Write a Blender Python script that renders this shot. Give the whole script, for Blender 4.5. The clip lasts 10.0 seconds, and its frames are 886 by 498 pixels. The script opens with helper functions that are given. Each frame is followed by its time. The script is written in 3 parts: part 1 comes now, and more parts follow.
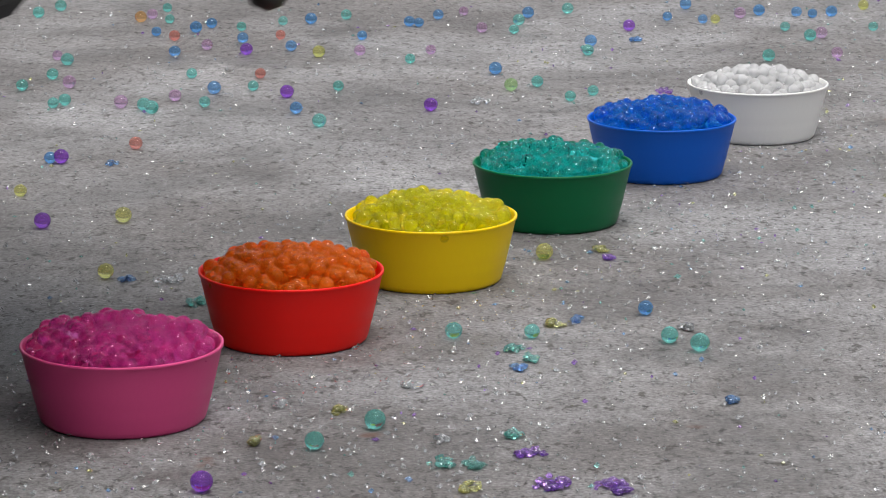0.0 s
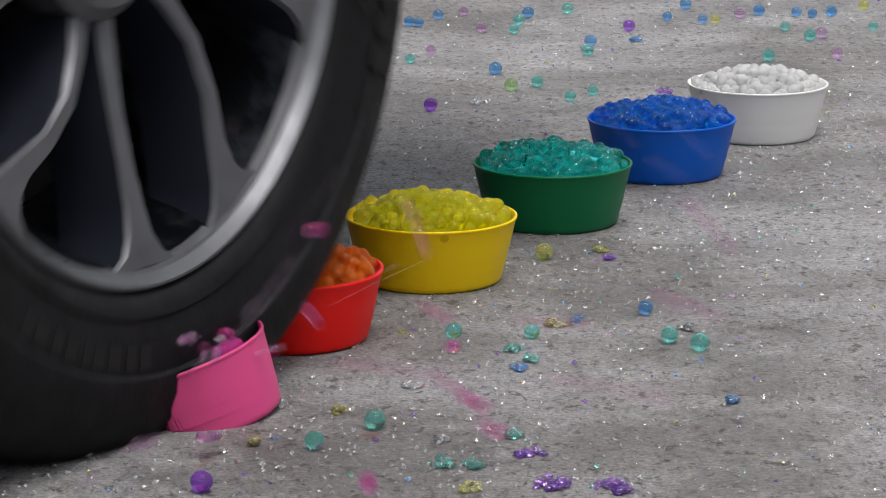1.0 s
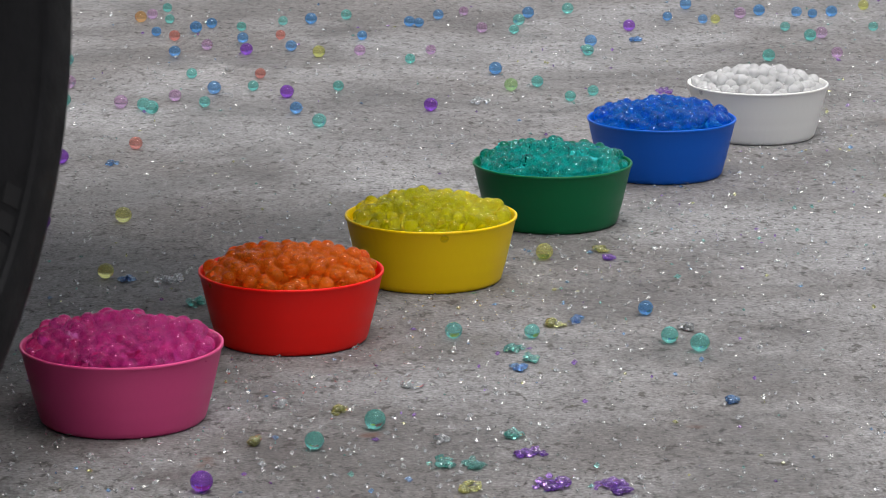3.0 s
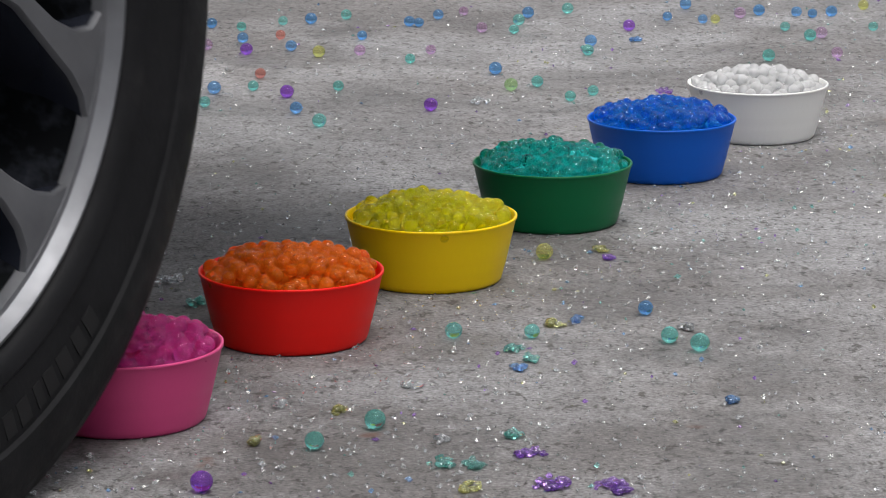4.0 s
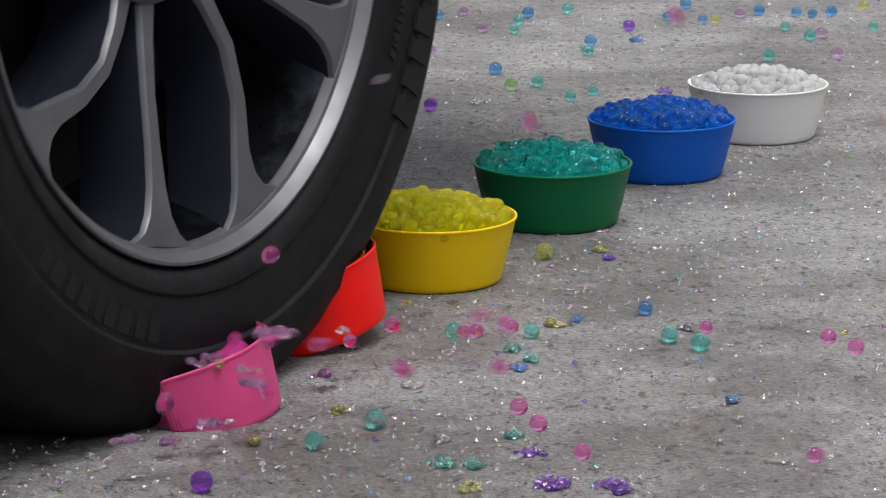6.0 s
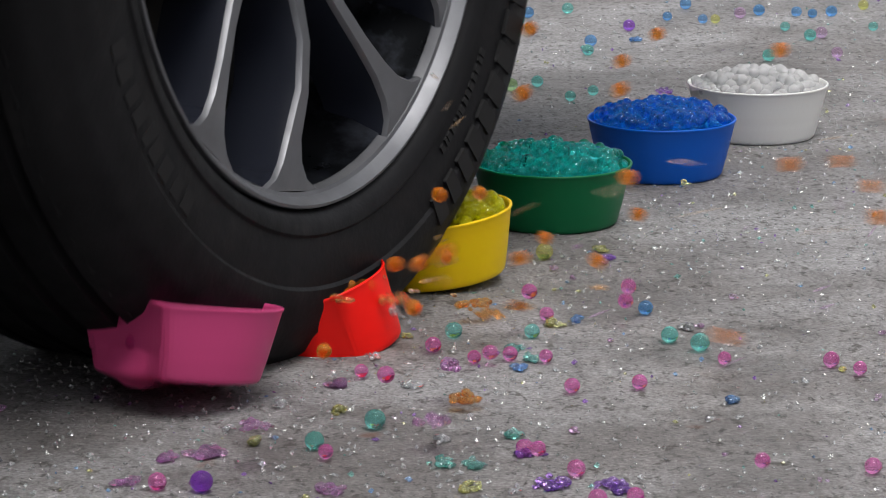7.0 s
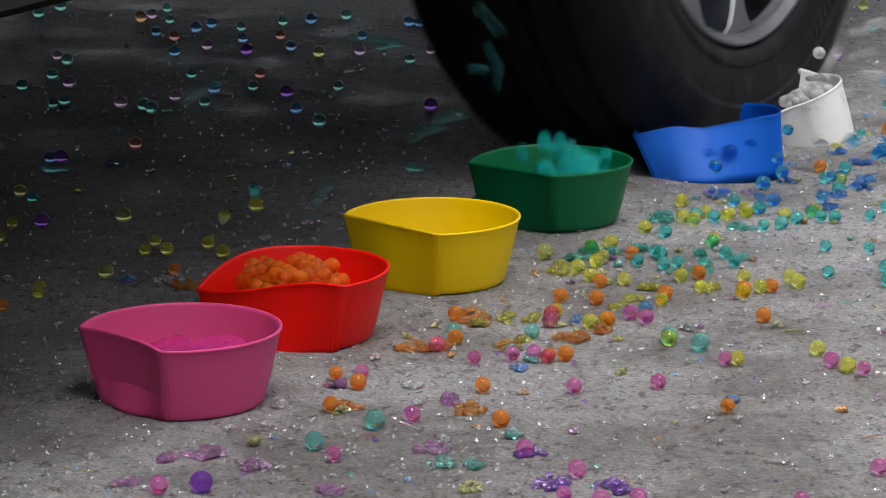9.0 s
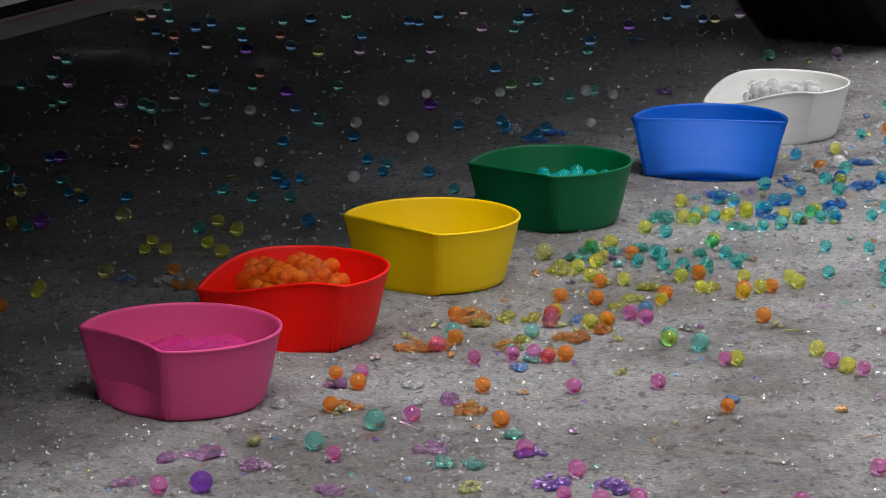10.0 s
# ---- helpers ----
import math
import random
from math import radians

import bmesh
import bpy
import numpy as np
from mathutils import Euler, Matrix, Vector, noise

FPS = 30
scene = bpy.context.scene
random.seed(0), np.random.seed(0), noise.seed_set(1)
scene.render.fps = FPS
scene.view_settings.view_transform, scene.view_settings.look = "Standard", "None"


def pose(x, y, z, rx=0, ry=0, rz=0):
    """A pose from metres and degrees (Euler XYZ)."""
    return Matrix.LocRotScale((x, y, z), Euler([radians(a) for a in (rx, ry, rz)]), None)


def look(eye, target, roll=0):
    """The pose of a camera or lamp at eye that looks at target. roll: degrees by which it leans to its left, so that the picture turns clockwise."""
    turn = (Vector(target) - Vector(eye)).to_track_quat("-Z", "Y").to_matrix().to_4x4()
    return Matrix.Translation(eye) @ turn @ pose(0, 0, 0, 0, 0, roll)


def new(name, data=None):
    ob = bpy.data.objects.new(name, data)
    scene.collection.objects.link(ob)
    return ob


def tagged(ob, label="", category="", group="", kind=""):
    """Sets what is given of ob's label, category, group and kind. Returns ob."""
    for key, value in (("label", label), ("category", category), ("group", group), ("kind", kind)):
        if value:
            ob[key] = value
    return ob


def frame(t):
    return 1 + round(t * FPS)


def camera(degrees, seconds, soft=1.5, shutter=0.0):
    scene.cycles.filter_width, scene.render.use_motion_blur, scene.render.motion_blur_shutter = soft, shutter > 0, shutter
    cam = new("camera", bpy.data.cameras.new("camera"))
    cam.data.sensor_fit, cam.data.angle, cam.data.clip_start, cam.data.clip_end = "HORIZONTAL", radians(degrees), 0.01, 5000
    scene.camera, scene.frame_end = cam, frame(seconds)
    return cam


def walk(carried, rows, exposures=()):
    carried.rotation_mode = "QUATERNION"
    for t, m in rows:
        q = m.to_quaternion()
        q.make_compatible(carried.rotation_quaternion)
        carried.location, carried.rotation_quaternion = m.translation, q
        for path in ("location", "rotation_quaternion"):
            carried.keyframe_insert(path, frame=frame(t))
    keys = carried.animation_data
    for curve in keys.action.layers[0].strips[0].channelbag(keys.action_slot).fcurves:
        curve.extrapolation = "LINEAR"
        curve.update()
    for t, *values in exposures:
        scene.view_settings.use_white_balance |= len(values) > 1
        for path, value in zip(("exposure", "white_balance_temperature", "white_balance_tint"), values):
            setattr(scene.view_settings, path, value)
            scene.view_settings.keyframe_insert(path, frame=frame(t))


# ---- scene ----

# ================= camera =================
cam = camera(15.37, 10.0, soft=0.8, shutter=0.7)
CAM = pose(0, 0, 0.5314, 90 - 12.80, 0, 0.0)
walk(cam, [(0, CAM), (10, CAM)], exposures=[(0, 0.0), (10, 0.0)])

# ================= light: an overcast yard =================
world = bpy.data.worlds.new("sky")
scene.world = world
world.use_nodes = True
wn, wl = world.node_tree.nodes, world.node_tree.links
sky = wn.new("ShaderNodeTexSky")
sky.sky_type = "NISHITA"
sky.sun_disc = False
sky.sun_elevation = radians(77)
sky.sun_rotation = radians(155)
sky.dust_density = 4.0
grey = wn.new("ShaderNodeHueSaturation")
grey.inputs["Saturation"].default_value = 0.22
wl.new(sky.outputs[0], grey.inputs["Color"])
wl.new(grey.outputs[0], wn["Background"].inputs[0])
wn["Background"].inputs[1].default_value = 0.170

sun_data = bpy.data.lights.new("sun", "SUN")
sun_data.energy = 1.95
sun_data.angle = radians(40)
sun_data.color = (1.0, 0.975, 0.94)
sun = new("sun", sun_data)
sun.matrix_world = look((0.25, -0.55, 3.0), (0, 0, 0))

# ================= the run: where the car is at each moment =================
# seconds, metres that the front wheel has gone past the first bowl
RUN_T = [0.0, 0.2, 0.35, 0.7, 0.8, 0.9, 1.0, 1.1, 1.2, 1.3, 1.4, 1.5, 1.6, 1.65, 1.7, 1.8, 1.9, 2.0, 2.1, 2.2, 2.3, 2.4, 2.5, 2.6, 2.7,
         2.92, 3.1, 3.8, 4.0, 5.0, 5.5, 6.8, 7.0, 7.3, 7.7, 8.0, 8.3, 8.5, 8.9, 9.2, 9.5, 10.0]
RUN_S = [-0.594, -0.5106, -0.4268, -0.2082, -0.1333, -0.0734, -0.0085, 0.0514, 0.1113, 0.1592, 0.2261, 0.281, 0.3589, 0.3669,
         0.3428, 0.2557, 0.2026, 0.1455, 0.0894, 0.0253, -0.0498, -0.1099, -0.165, -0.2321, -0.2922, -0.4304, -0.4106, -0.3043,
         -0.2715, -0.101, -0.0275, 0.1751, 0.205, 0.2452, 0.3078, 0.369, 0.4913, 0.6245, 0.9179, 1.1302, 1.315, 1.66]
SLOW_END = RUN_S[-7]                        # where the wheel is at 8 s
HEAD = radians(25.15)                       # the way the car goes
STEER, CAMBER = -4.1, -2.1
U = Vector((math.sin(HEAD), math.cos(HEAD), 0))
N = Vector((math.cos(HEAD), -math.sin(HEAD), 0))
FIRST = Vector((-0.1904, 1.8850, 0))
START = FIRST + 0.025 * N
WHEEL_R, HUB_Z = 0.319, 0.3036


def run(t):
    return float(np.interp(t, RUN_T, RUN_S))


def sink(s):
    """The wheel rides up on the crushed bowls."""
    return float(np.interp(s, [-0.6, -0.26, -0.2, -0.09, 0.0, 0.2, 0.4, 0.6, 0.92, 1.14, 1.3, 1.7],
                           [-0.012, -0.013, -0.012, -0.009, -0.0045, 0.0015, 0.0, -0.003, -0.009, -0.014, -0.024, -0.026]))


def real(t):
    """The time of the event itself: the clip runs it, runs it back, then runs it again slowed down."""
    return 0.7 + (run(t) + 0.2) / 0.64 if t <= 8.0 else 0.7 + (SLOW_END + 0.2) / 0.64 + (t - 8.0)


def gone(e):
    """Metres gone at event time e."""
    last = 0.7 + (SLOW_END + 0.2) / 0.64
    return -0.2 + 0.64 * (e - 0.7) if e <= last else run(8.0 + e - last)


def when(s):
    """Event time at which the wheel has gone s metres."""
    if s <= SLOW_END:
        return 0.7 + (s + 0.2) / 0.64
    return 0.7 + (SLOW_END + 0.2) / 0.64 + float(np.interp(s, RUN_S[-7:], RUN_T[-7:])) - 8.0


GRID = sorted({round(k / 15, 4) for k in range(0, 45)} | {round(3.0 + 0.2 * k, 4) for k in range(0, 23)}
              | {round(k / 15, 4) for k in range(113, 151)})


def thin(rows):
    """Rows without those that repeat both neighbours."""
    def same(a, b):
        return all(abs(a[1][i][j] - b[1][i][j]) < 1e-6 for i in range(3) for j in range(4))
    keep = [r for k, r in enumerate(rows)
            if k in (0, len(rows) - 1) or not (same(r, rows[k - 1]) and same(r, rows[k + 1]))]
    return keep


def smooth(a, b, x):
    x = min(1.0, max(0.0, (x - a) / (b - a)))
    return x * x * (3 - 2 * x)


# ================= materials =================
def material(name, color, rough=0.5, metal=0.0, **more):
    m = bpy.data.materials.new(name)
    m.use_nodes = True
    p = m.node_tree.nodes["Principled BSDF"]
    p.inputs["Base Color"].default_value = (*color, 1)
    p.inputs["Roughness"].default_value = rough
    p.inputs["Metallic"].default_value = metal
    for key, value in more.items():
        p.inputs[key.replace("_", " ")].default_value = value
    return m


def node(m, kind, **inputs):
    n = m.node_tree.nodes.new(kind)
    for key, value in inputs.items():
        n.inputs[key.replace("_", " ")].default_value = value
    return n


def join(m, a, b):
    m.node_tree.links.new(a, b)


def noise_of(m, scale, detail=4, rough=0.55, stretch=(1, 1, 1)):
    co = node(m, "ShaderNodeTexCoord")
    mp = node(m, "ShaderNodeMapping", Scale=stretch)
    n = node(m, "ShaderNodeTexNoise", Scale=scale, Detail=detail, Roughness=rough)
    join(m, co.outputs["Object"], mp.inputs["Vector"])
    join(m, mp.outputs[0], n.inputs["Vector"])
    return n.outputs["Fac"]


def ramp(m, fac, stops):
    r = m.node_tree.nodes.new("ShaderNodeValToRGB")
    while len(r.color_ramp.elements) < len(stops):
        r.color_ramp.elements.new(0.5)
    for el, (at, c) in zip(r.color_ramp.elements, stops):
        el.position, el.color = at, (*c, 1) if len(c) == 3 else c
    join(m, fac, r.inputs[0])
    return r.outputs["Color"]


def mix(m, fac, a, b, how="MIX"):
    n = m.node_tree.nodes.new("ShaderNodeMixRGB")
    n.blend_type = how
    for value, sock in ((fac, n.inputs[0]), (a, n.inputs[1]), (b, n.inputs[2])):
        if isinstance(value, (int, float)):
            sock.default_value = value
        elif isinstance(value, tuple):
            sock.default_value = (*value, 1)
        else:
            join(m, value, sock)
    return n.outputs[0]


def bump(m, fac, strength, distance):
    b = node(m, "ShaderNodeBump", Strength=strength, Distance=distance)
    join(m, fac, b.inputs["Height"])
    join(m, b.outputs[0], m.node_tree.nodes["Principled BSDF"].inputs["Normal"])


def shader(m):
    return m.node_tree.nodes["Principled BSDF"]


def concrete():
    m = material("concrete", (0.2, 0.19, 0.18), 0.85)
    base = ramp(m, noise_of(m, 3.0, 6, 0.6), [(0.3, (0.222, 0.218, 0.223)), (0.55, (0.284, 0.279, 0.285)), (0.8, (0.348, 0.342, 0.349))])
    fine = ramp(m, noise_of(m, 70, 7, 0.78, (1.9, 1, 1)), [(0.34, (0.30, 0.295, 0.29)), (0.44, (0.86, 0.86, 0.86)), (0.56, (1.06, 1.06, 1.06)), (0.72, (1.4, 1.4, 1.4))])
    col = mix(m, 1.0, base, fine, "MULTIPLY")
    grit = ramp(m, noise_of(m, 330, 4, 0.7), [(0.32, (0.42, 0.41, 0.40)), (0.5, (1, 1, 1)), (0.70, (1.75, 1.75, 1.75))])
    col = mix(m, 0.7, col, grit, "MULTIPLY")
    pits = ramp(m, noise_of(m, 75, 4, 0.75, (1.5, 1, 1)), [(0.345, (0.15, 0.145, 0.14)), (0.41, (1, 1, 1))])
    col = mix(m, 0.85, col, pits, "MULTIPLY")
    damp = ramp(m, noise_of(m, 8, 6, 0.7), [(0.40, (0.55, 0.535, 0.52)), (0.56, (1, 1, 1))])
    col = mix(m, 0.75, col, damp, "MULTIPLY")
    spots = ramp(m, noise_of(m, 60, 3, 0.65, (1.6, 1, 1)), [(0.585, (1, 1, 1)), (0.66, (0.33, 0.31, 0.29))])
    col = mix(m, 0.9, col, spots, "MULTIPLY")
    soak = ramp(m, noise_of(m, 2.4, 5, 0.7), [(0.42, (0.62, 0.585, 0.56)), (0.60, (1.1, 1.1, 1.1))])
    col = mix(m, 0.8, col, soak, "MULTIPLY")
    rust = ramp(m, noise_of(m, 17, 2, 0.5), [(0.735, (0, 0, 0)), (0.79, (0.8, 0.8, 0.8))])
    col = mix(m, rust, col, (0.13, 0.06, 0.045))
    join(m, col, shader(m).inputs["Base Color"])
    wet = ramp(m, noise_of(m, 8, 6, 0.7), [(0.36, (0.45, 0.45, 0.45)), (0.56, (0.85, 0.85, 0.85))])
    join(m, wet, shader(m).inputs["Roughness"])
    bump(m, noise_of(m, 130, 6, 0.72), 0.7, 0.0035)
    return m


def plastic(name, color):
    m = material(name, color, 0.42, 0.0, Specular_IOR_Level=0.3)
    tone = ramp(m, noise_of(m, 38, 4), [(0.3, tuple(c * 0.93 for c in color)), (0.7, tuple(min(1, c * 1.06) for c in color))])
    dust = ramp(m, noise_of(m, 300, 3), [(0.70, (0, 0, 0)), (0.88, (0.10, 0.10, 0.10))])
    join(m, mix(m, dust, tone, (0.55, 0.52, 0.5)), shader(m).inputs["Base Color"])
    join(m, ramp(m, noise_of(m, 70, 4), [(0.3, (0.34,) * 3), (0.7, (0.52,) * 3)]), shader(m).inputs["Roughness"])
    bump(m, noise_of(m, 240, 3), 0.06, 0.0006)
    return m


def gel(name, color, deep, milk=0.0, straight=0.25, ior=1.34):
    """Clear tinted gel; milk: the share of light scattered in its deeper colour; straight: the share that passes unbent."""
    m = material(name, color, 0.02, 0.0, Transmission_Weight=1.0, IOR=ior)
    info = m.node_tree.nodes.new("ShaderNodeObjectInfo")
    pale = tuple(c + (1 - c) * 0.15 for c in color)
    dark = tuple(c * 0.92 for c in color)
    tint = ramp(m, info.outputs["Random"], [(0.0, dark), (0.5, color), (1.0, pale)])
    join(m, tint, shader(m).inputs["Base Color"])
    inner = m.node_tree.nodes.new("ShaderNodeBsdfTranslucent")
    outer = m.node_tree.nodes.new("ShaderNodeBsdfDiffuse")
    through_it = m.node_tree.nodes.new("ShaderNodeBsdfTransparent")
    inner.inputs["Color"].default_value = outer.inputs["Color"].default_value = (*deep, 1)
    join(m, tint, through_it.inputs["Color"])
    last = shader(m)
    both = node(m, "ShaderNodeMixShader", Fac=0.72)
    join(m, inner.outputs[0], both.inputs[1])
    join(m, outer.outputs[0], both.inputs[2])
    for share, other in ((straight, through_it), (milk, both)):
        blend = node(m, "ShaderNodeMixShader", Fac=share)
        join(m, last.outputs[0], blend.inputs[1])
        join(m, other.outputs[0], blend.inputs[2])
        last = blend
    join(m, last.outputs[0], m.node_tree.nodes["Material Output"].inputs["Surface"])
    return m


def tyre_rubber():
    m = material("tyre_rubber", (0.022, 0.022, 0.023), 0.62, 0.0, Specular_IOR_Level=0.2)
    join(m, ramp(m, noise_of(m, 14, 6, 0.7), [(0.35, (0.005, 0.005, 0.006)), (0.62, (0.009, 0.009, 0.0105)), (0.8, (0.022, 0.021, 0.021))]),
         shader(m).inputs["Base Color"])
    join(m, ramp(m, noise_of(m, 30, 4), [(0.3, (0.45,) * 3), (0.7, (0.75,) * 3)]), shader(m).inputs["Roughness"])
    bump(m, noise_of(m, 260, 4), 0.25, 0.0012)
    return m


def alloy():
    m = material("alloy", (0.33, 0.33, 0.34), 0.45, 0.6, Specular_IOR_Level=0.35)
    join(m, ramp(m, noise_of(m, 25, 5), [(0.3, (0.135, 0.138, 0.150)), (0.7, (0.19, 0.194, 0.208))]), shader(m).inputs["Base Color"])
    join(m, ramp(m, noise_of(m, 60, 4), [(0.3, (0.34,) * 3), (0.7, (0.50,) * 3)]), shader(m).inputs["Roughness"])
    return m


def barrel():
    """Bare inside of the rim, with bluish patches of reflected light put into its colour."""
    m = material("rim_barrel", (0.1, 0.11, 0.14), 0.3, 0.85)
    join(m, ramp(m, noise_of(m, 16, 5, 0.65), [(0.45, (0.007, 0.008, 0.010)), (0.72, (0.09, 0.10, 0.13))]), shader(m).inputs["Base Color"])
    join(m, ramp(m, noise_of(m, 22, 4), [(0.3, (0.22,) * 3), (0.7, (0.42,) * 3)]), shader(m).inputs["Roughness"])
    return m


CONCRETE = concrete()
RUBBER = tyre_rubber()
ALLOY = alloy()
BLACK = material("black_plastic", (0.018, 0.018, 0.019), 0.5)
LINER = material("wheel_well_felt", (0.012, 0.012, 0.012), 0.9)
IRON = material("brake_iron", (0.03, 0.029, 0.028), 0.5, 0.8)
BARREL = barrel()
GLOSS = material("gloss_black_lacquer", (0.015, 0.017, 0.025), 0.16)
LETTER = material("moulded_rubber", (0.011, 0.011, 0.012), 0.6, 0.0, Specular_IOR_Level=0.25)
PAINT = material("grey_paint", (0.09, 0.088, 0.086), 0.35, 0.3, Coat_Weight=0.5)
GLASS = material("tinted_glass", (0.02, 0.025, 0.025), 0.03, 0.0, Specular_IOR_Level=0.6)
LAMP = material("clear_lens", (0.7, 0.7, 0.72), 0.08, 0.2)
RED_LENS = material("red_lens", (0.4, 0.01, 0.01), 0.12)

TONES = {"pink": (1.0, 0.10, 0.55), "orange": (1.0, 0.30, 0.02), "yellow": (0.97, 0.95, 0.008),
         "teal": (0.02, 0.74, 0.70), "blue": (0.02, 0.46, 1.0), "clear": (1.0, 1.0, 1.0)}
LOOSE = {"pink": (1.0, 0.50, 0.86), "orange": (1.0, 0.56, 0.16), "yellow": (1.0, 1.0, 0.34),
         "teal": (0.22, 0.95, 0.92), "blue": (0.12, 0.62, 1.0), "clear": (0.98, 0.985, 0.99)}
MILK = {"pink": 0.14, "orange": 0.30, "yellow": 0.15, "teal": 0.05, "blue": 0.06, "clear": 0.36}
PALE = {"pink": (0.86, 0.64, 0.86), "orange": (0.98, 0.64, 0.30), "yellow": (0.90, 0.90, 0.40),
        "teal": (0.38, 0.86, 0.80), "blue": (0.28, 0.58, 0.95), "clear": (0.95, 0.97, 0.99),
        "purple": (0.52, 0.22, 0.88), "red": (0.95, 0.48, 0.42), "green": (0.6, 0.86, 0.45)}
MILKY_GEL = {k: gel("milky_gel_" + k, LOOSE[k], TONES[k], {"clear": 0.25, "orange": 0.40, "yellow": 0.36}.get(k, 0.30), 0.12) for k in TONES}
HEAP_GEL = {k: gel("heaped_gel_" + k, LOOSE[k], TONES[k], MILK[k], 0.08) for k in LOOSE}
WET = {k: tuple(c + (1 - c) * 0.22 for c in PALE[k]) for k in PALE}
BITS_GEL = {k: gel("broken_gel_" + k, WET[k], WET[k], 0.12, 0.04, 1.52) for k in WET}
LOOSE_GEL = {k: gel("loose_gel_" + k, PALE[k], PALE[k], 0.10, 0.2) for k in PALE}


# ================= mesh helpers =================
def mesh_of(name, bm, mat, smooth_faces=True):
    me = bpy.data.meshes.new(name)
    bmesh.ops.recalc_face_normals(bm, faces=bm.faces)
    bm.to_mesh(me)
    bm.free()
    me.materials.append(mat)
    if smooth_faces:
        me.shade_smooth()
        me.set_sharp_from_angle(angle=radians(38))
    return me


def part(name, bm, mat, parent, label="", m=None):
    ob = new(name, mesh_of(name, bm, mat))
    ob.parent = parent
    if m is not None:
        ob.matrix_basis = m
    if label:
        ob["label"] = label
    return ob


def lathe(bm, profile, steps=72, axis="X", a0=0.0, a1=2 * math.pi):
    """Turns (offset along the axis, radius) round the axis."""
    rings = []
    closed = abs(a1 - a0 - 2 * math.pi) < 1e-6
    for k in range(steps if closed else steps + 1):
        a = a0 + (a1 - a0) * k / steps
        ca, sa = math.cos(a), math.sin(a)
        rings.append([bm.verts.new((o, r * ca, r * sa) if axis == "X" else (r * ca, r * sa, o)) for o, r in profile])
    for k in range(len(rings) if closed else len(rings) - 1):
        p, q = rings[k], rings[(k + 1) % len(rings)]
        for i in range(len(profile) - 1):
            bm.faces.new((p[i], q[i], q[i + 1], p[i + 1]))


def box(bm, lo, hi, m=None):
    vs = [bm.verts.new((x, y, z)) for x in (lo[0], hi[0]) for y in (lo[1], hi[1]) for z in (lo[2], hi[2])]
    if m is not None:
        for v in vs:
            v.co = m @ v.co
    for f in ((0, 1, 3, 2), (4, 6, 7, 5), (0, 4, 5, 1), (2, 3, 7, 6), (0, 2, 6, 4), (1, 5, 7, 3)):
        bm.faces.new([vs[i] for i in f])
    return vs


def prism(bm, outline, x0, x1, inset=0.0):
    """A side outline (y, z) drawn out along x, with its outer edge rounded by inset."""
    c = Vector((sum(p[0] for p in outline) / len(outline), sum(p[1] for p in outline) / len(outline)))
    layers = [(x0, 1.0), (x1, 1.0)]
    rows = [[bm.verts.new((x, p[0], p[1])) for p in outline] for x, _ in layers]
    n = len(outline)
    for i in range(n):
        bm.faces.new((rows[0][i], rows[0][(i + 1) % n], rows[1][(i + 1) % n], rows[1][i]))
    bm.faces.new(rows[0])
    bm.faces.new(rows[1])
    if inset:
        edges = [e for e in bm.edges if e.verts[0] in rows[1] and e.verts[1] in rows[1]]
        bmesh.ops.bevel(bm, geom=edges, offset=inset, segments=3, affect="EDGES")


# ================= ground =================
def ground():
    bm = bmesh.new()
    marks = [-300, -60, -12, -3, 0, 3, 12, 60, 300]
    grid = [[bm.verts.new((x, y, 0)) for y in marks] for x in marks]
    for i in range(len(marks) - 1):
        for j in range(len(marks) - 1):
            bm.faces.new((grid[i][j], grid[i + 1][j], grid[i + 1][j + 1], grid[i][j + 1]))
    ob = new("ground", mesh_of("ground", bm, CONCRETE))
    tagged(ob, "worn grey concrete yard with dark specks and damp stains", "ground", kind="structure")


ground()


def light_walls():
    """Unseen walls added to shape light, behind the camera and beyond the car."""
    bm = bmesh.new()
    box(bm, (-9, -5.3, 0), (14, -5.0, 2.6))
    wall = material("light_block_grey", (0.5, 0.49, 0.47), 0.9)
    join(wall, ramp(wall, noise_of(wall, 4, 6), [(0.3, (0.23, 0.225, 0.215)), (0.7, (0.31, 0.305, 0.295))]), shader(wall).inputs["Base Color"])
    # pale, so that the added wall throws light onto the bowls' fronts
    white = material("light_bounce_white", (0.62, 0.61, 0.59), 0.9)
    join(white, ramp(white, noise_of(white, 4, 6), [(0.3, (0.60, 0.59, 0.57)), (0.7, (0.70, 0.69, 0.67))]), shader(white).inputs["Base Color"])
    tagged(new("bounce_wall_south", mesh_of("bounce_wall_south", bm, white)), "unseen pale wall added behind the camera to bounce light", "wall", kind="structure")
    # added to stop light coming in under the car's far side
    bm = bmesh.new()
    far = pose(START.x - 2.15 * N.x, START.y - 2.15 * N.y, 0, 0, 0, -math.degrees(HEAD))
    box(bm, (-0.3, -9, 0), (0, 1.7, 3.0), far)
    tagged(new("block_wall_west", mesh_of("block_wall_west", bm, wall)), "unseen grey wall added beyond the car to block light", "wall", kind="structure")
    # added to cut low sky light under the car
    bm = bmesh.new()
    near = pose(START.x + 4.2 * N.x, START.y + 4.2 * N.y, 0, 0, 0, -math.degrees(HEAD))
    box(bm, (0, -7, 0), (0.3, 9, 2.0), near)
    tagged(new("block_wall_east", mesh_of("block_wall_east", bm, wall)), "unseen grey wall added across the yard to block low sky light", "wall", kind="structure")


light_walls()


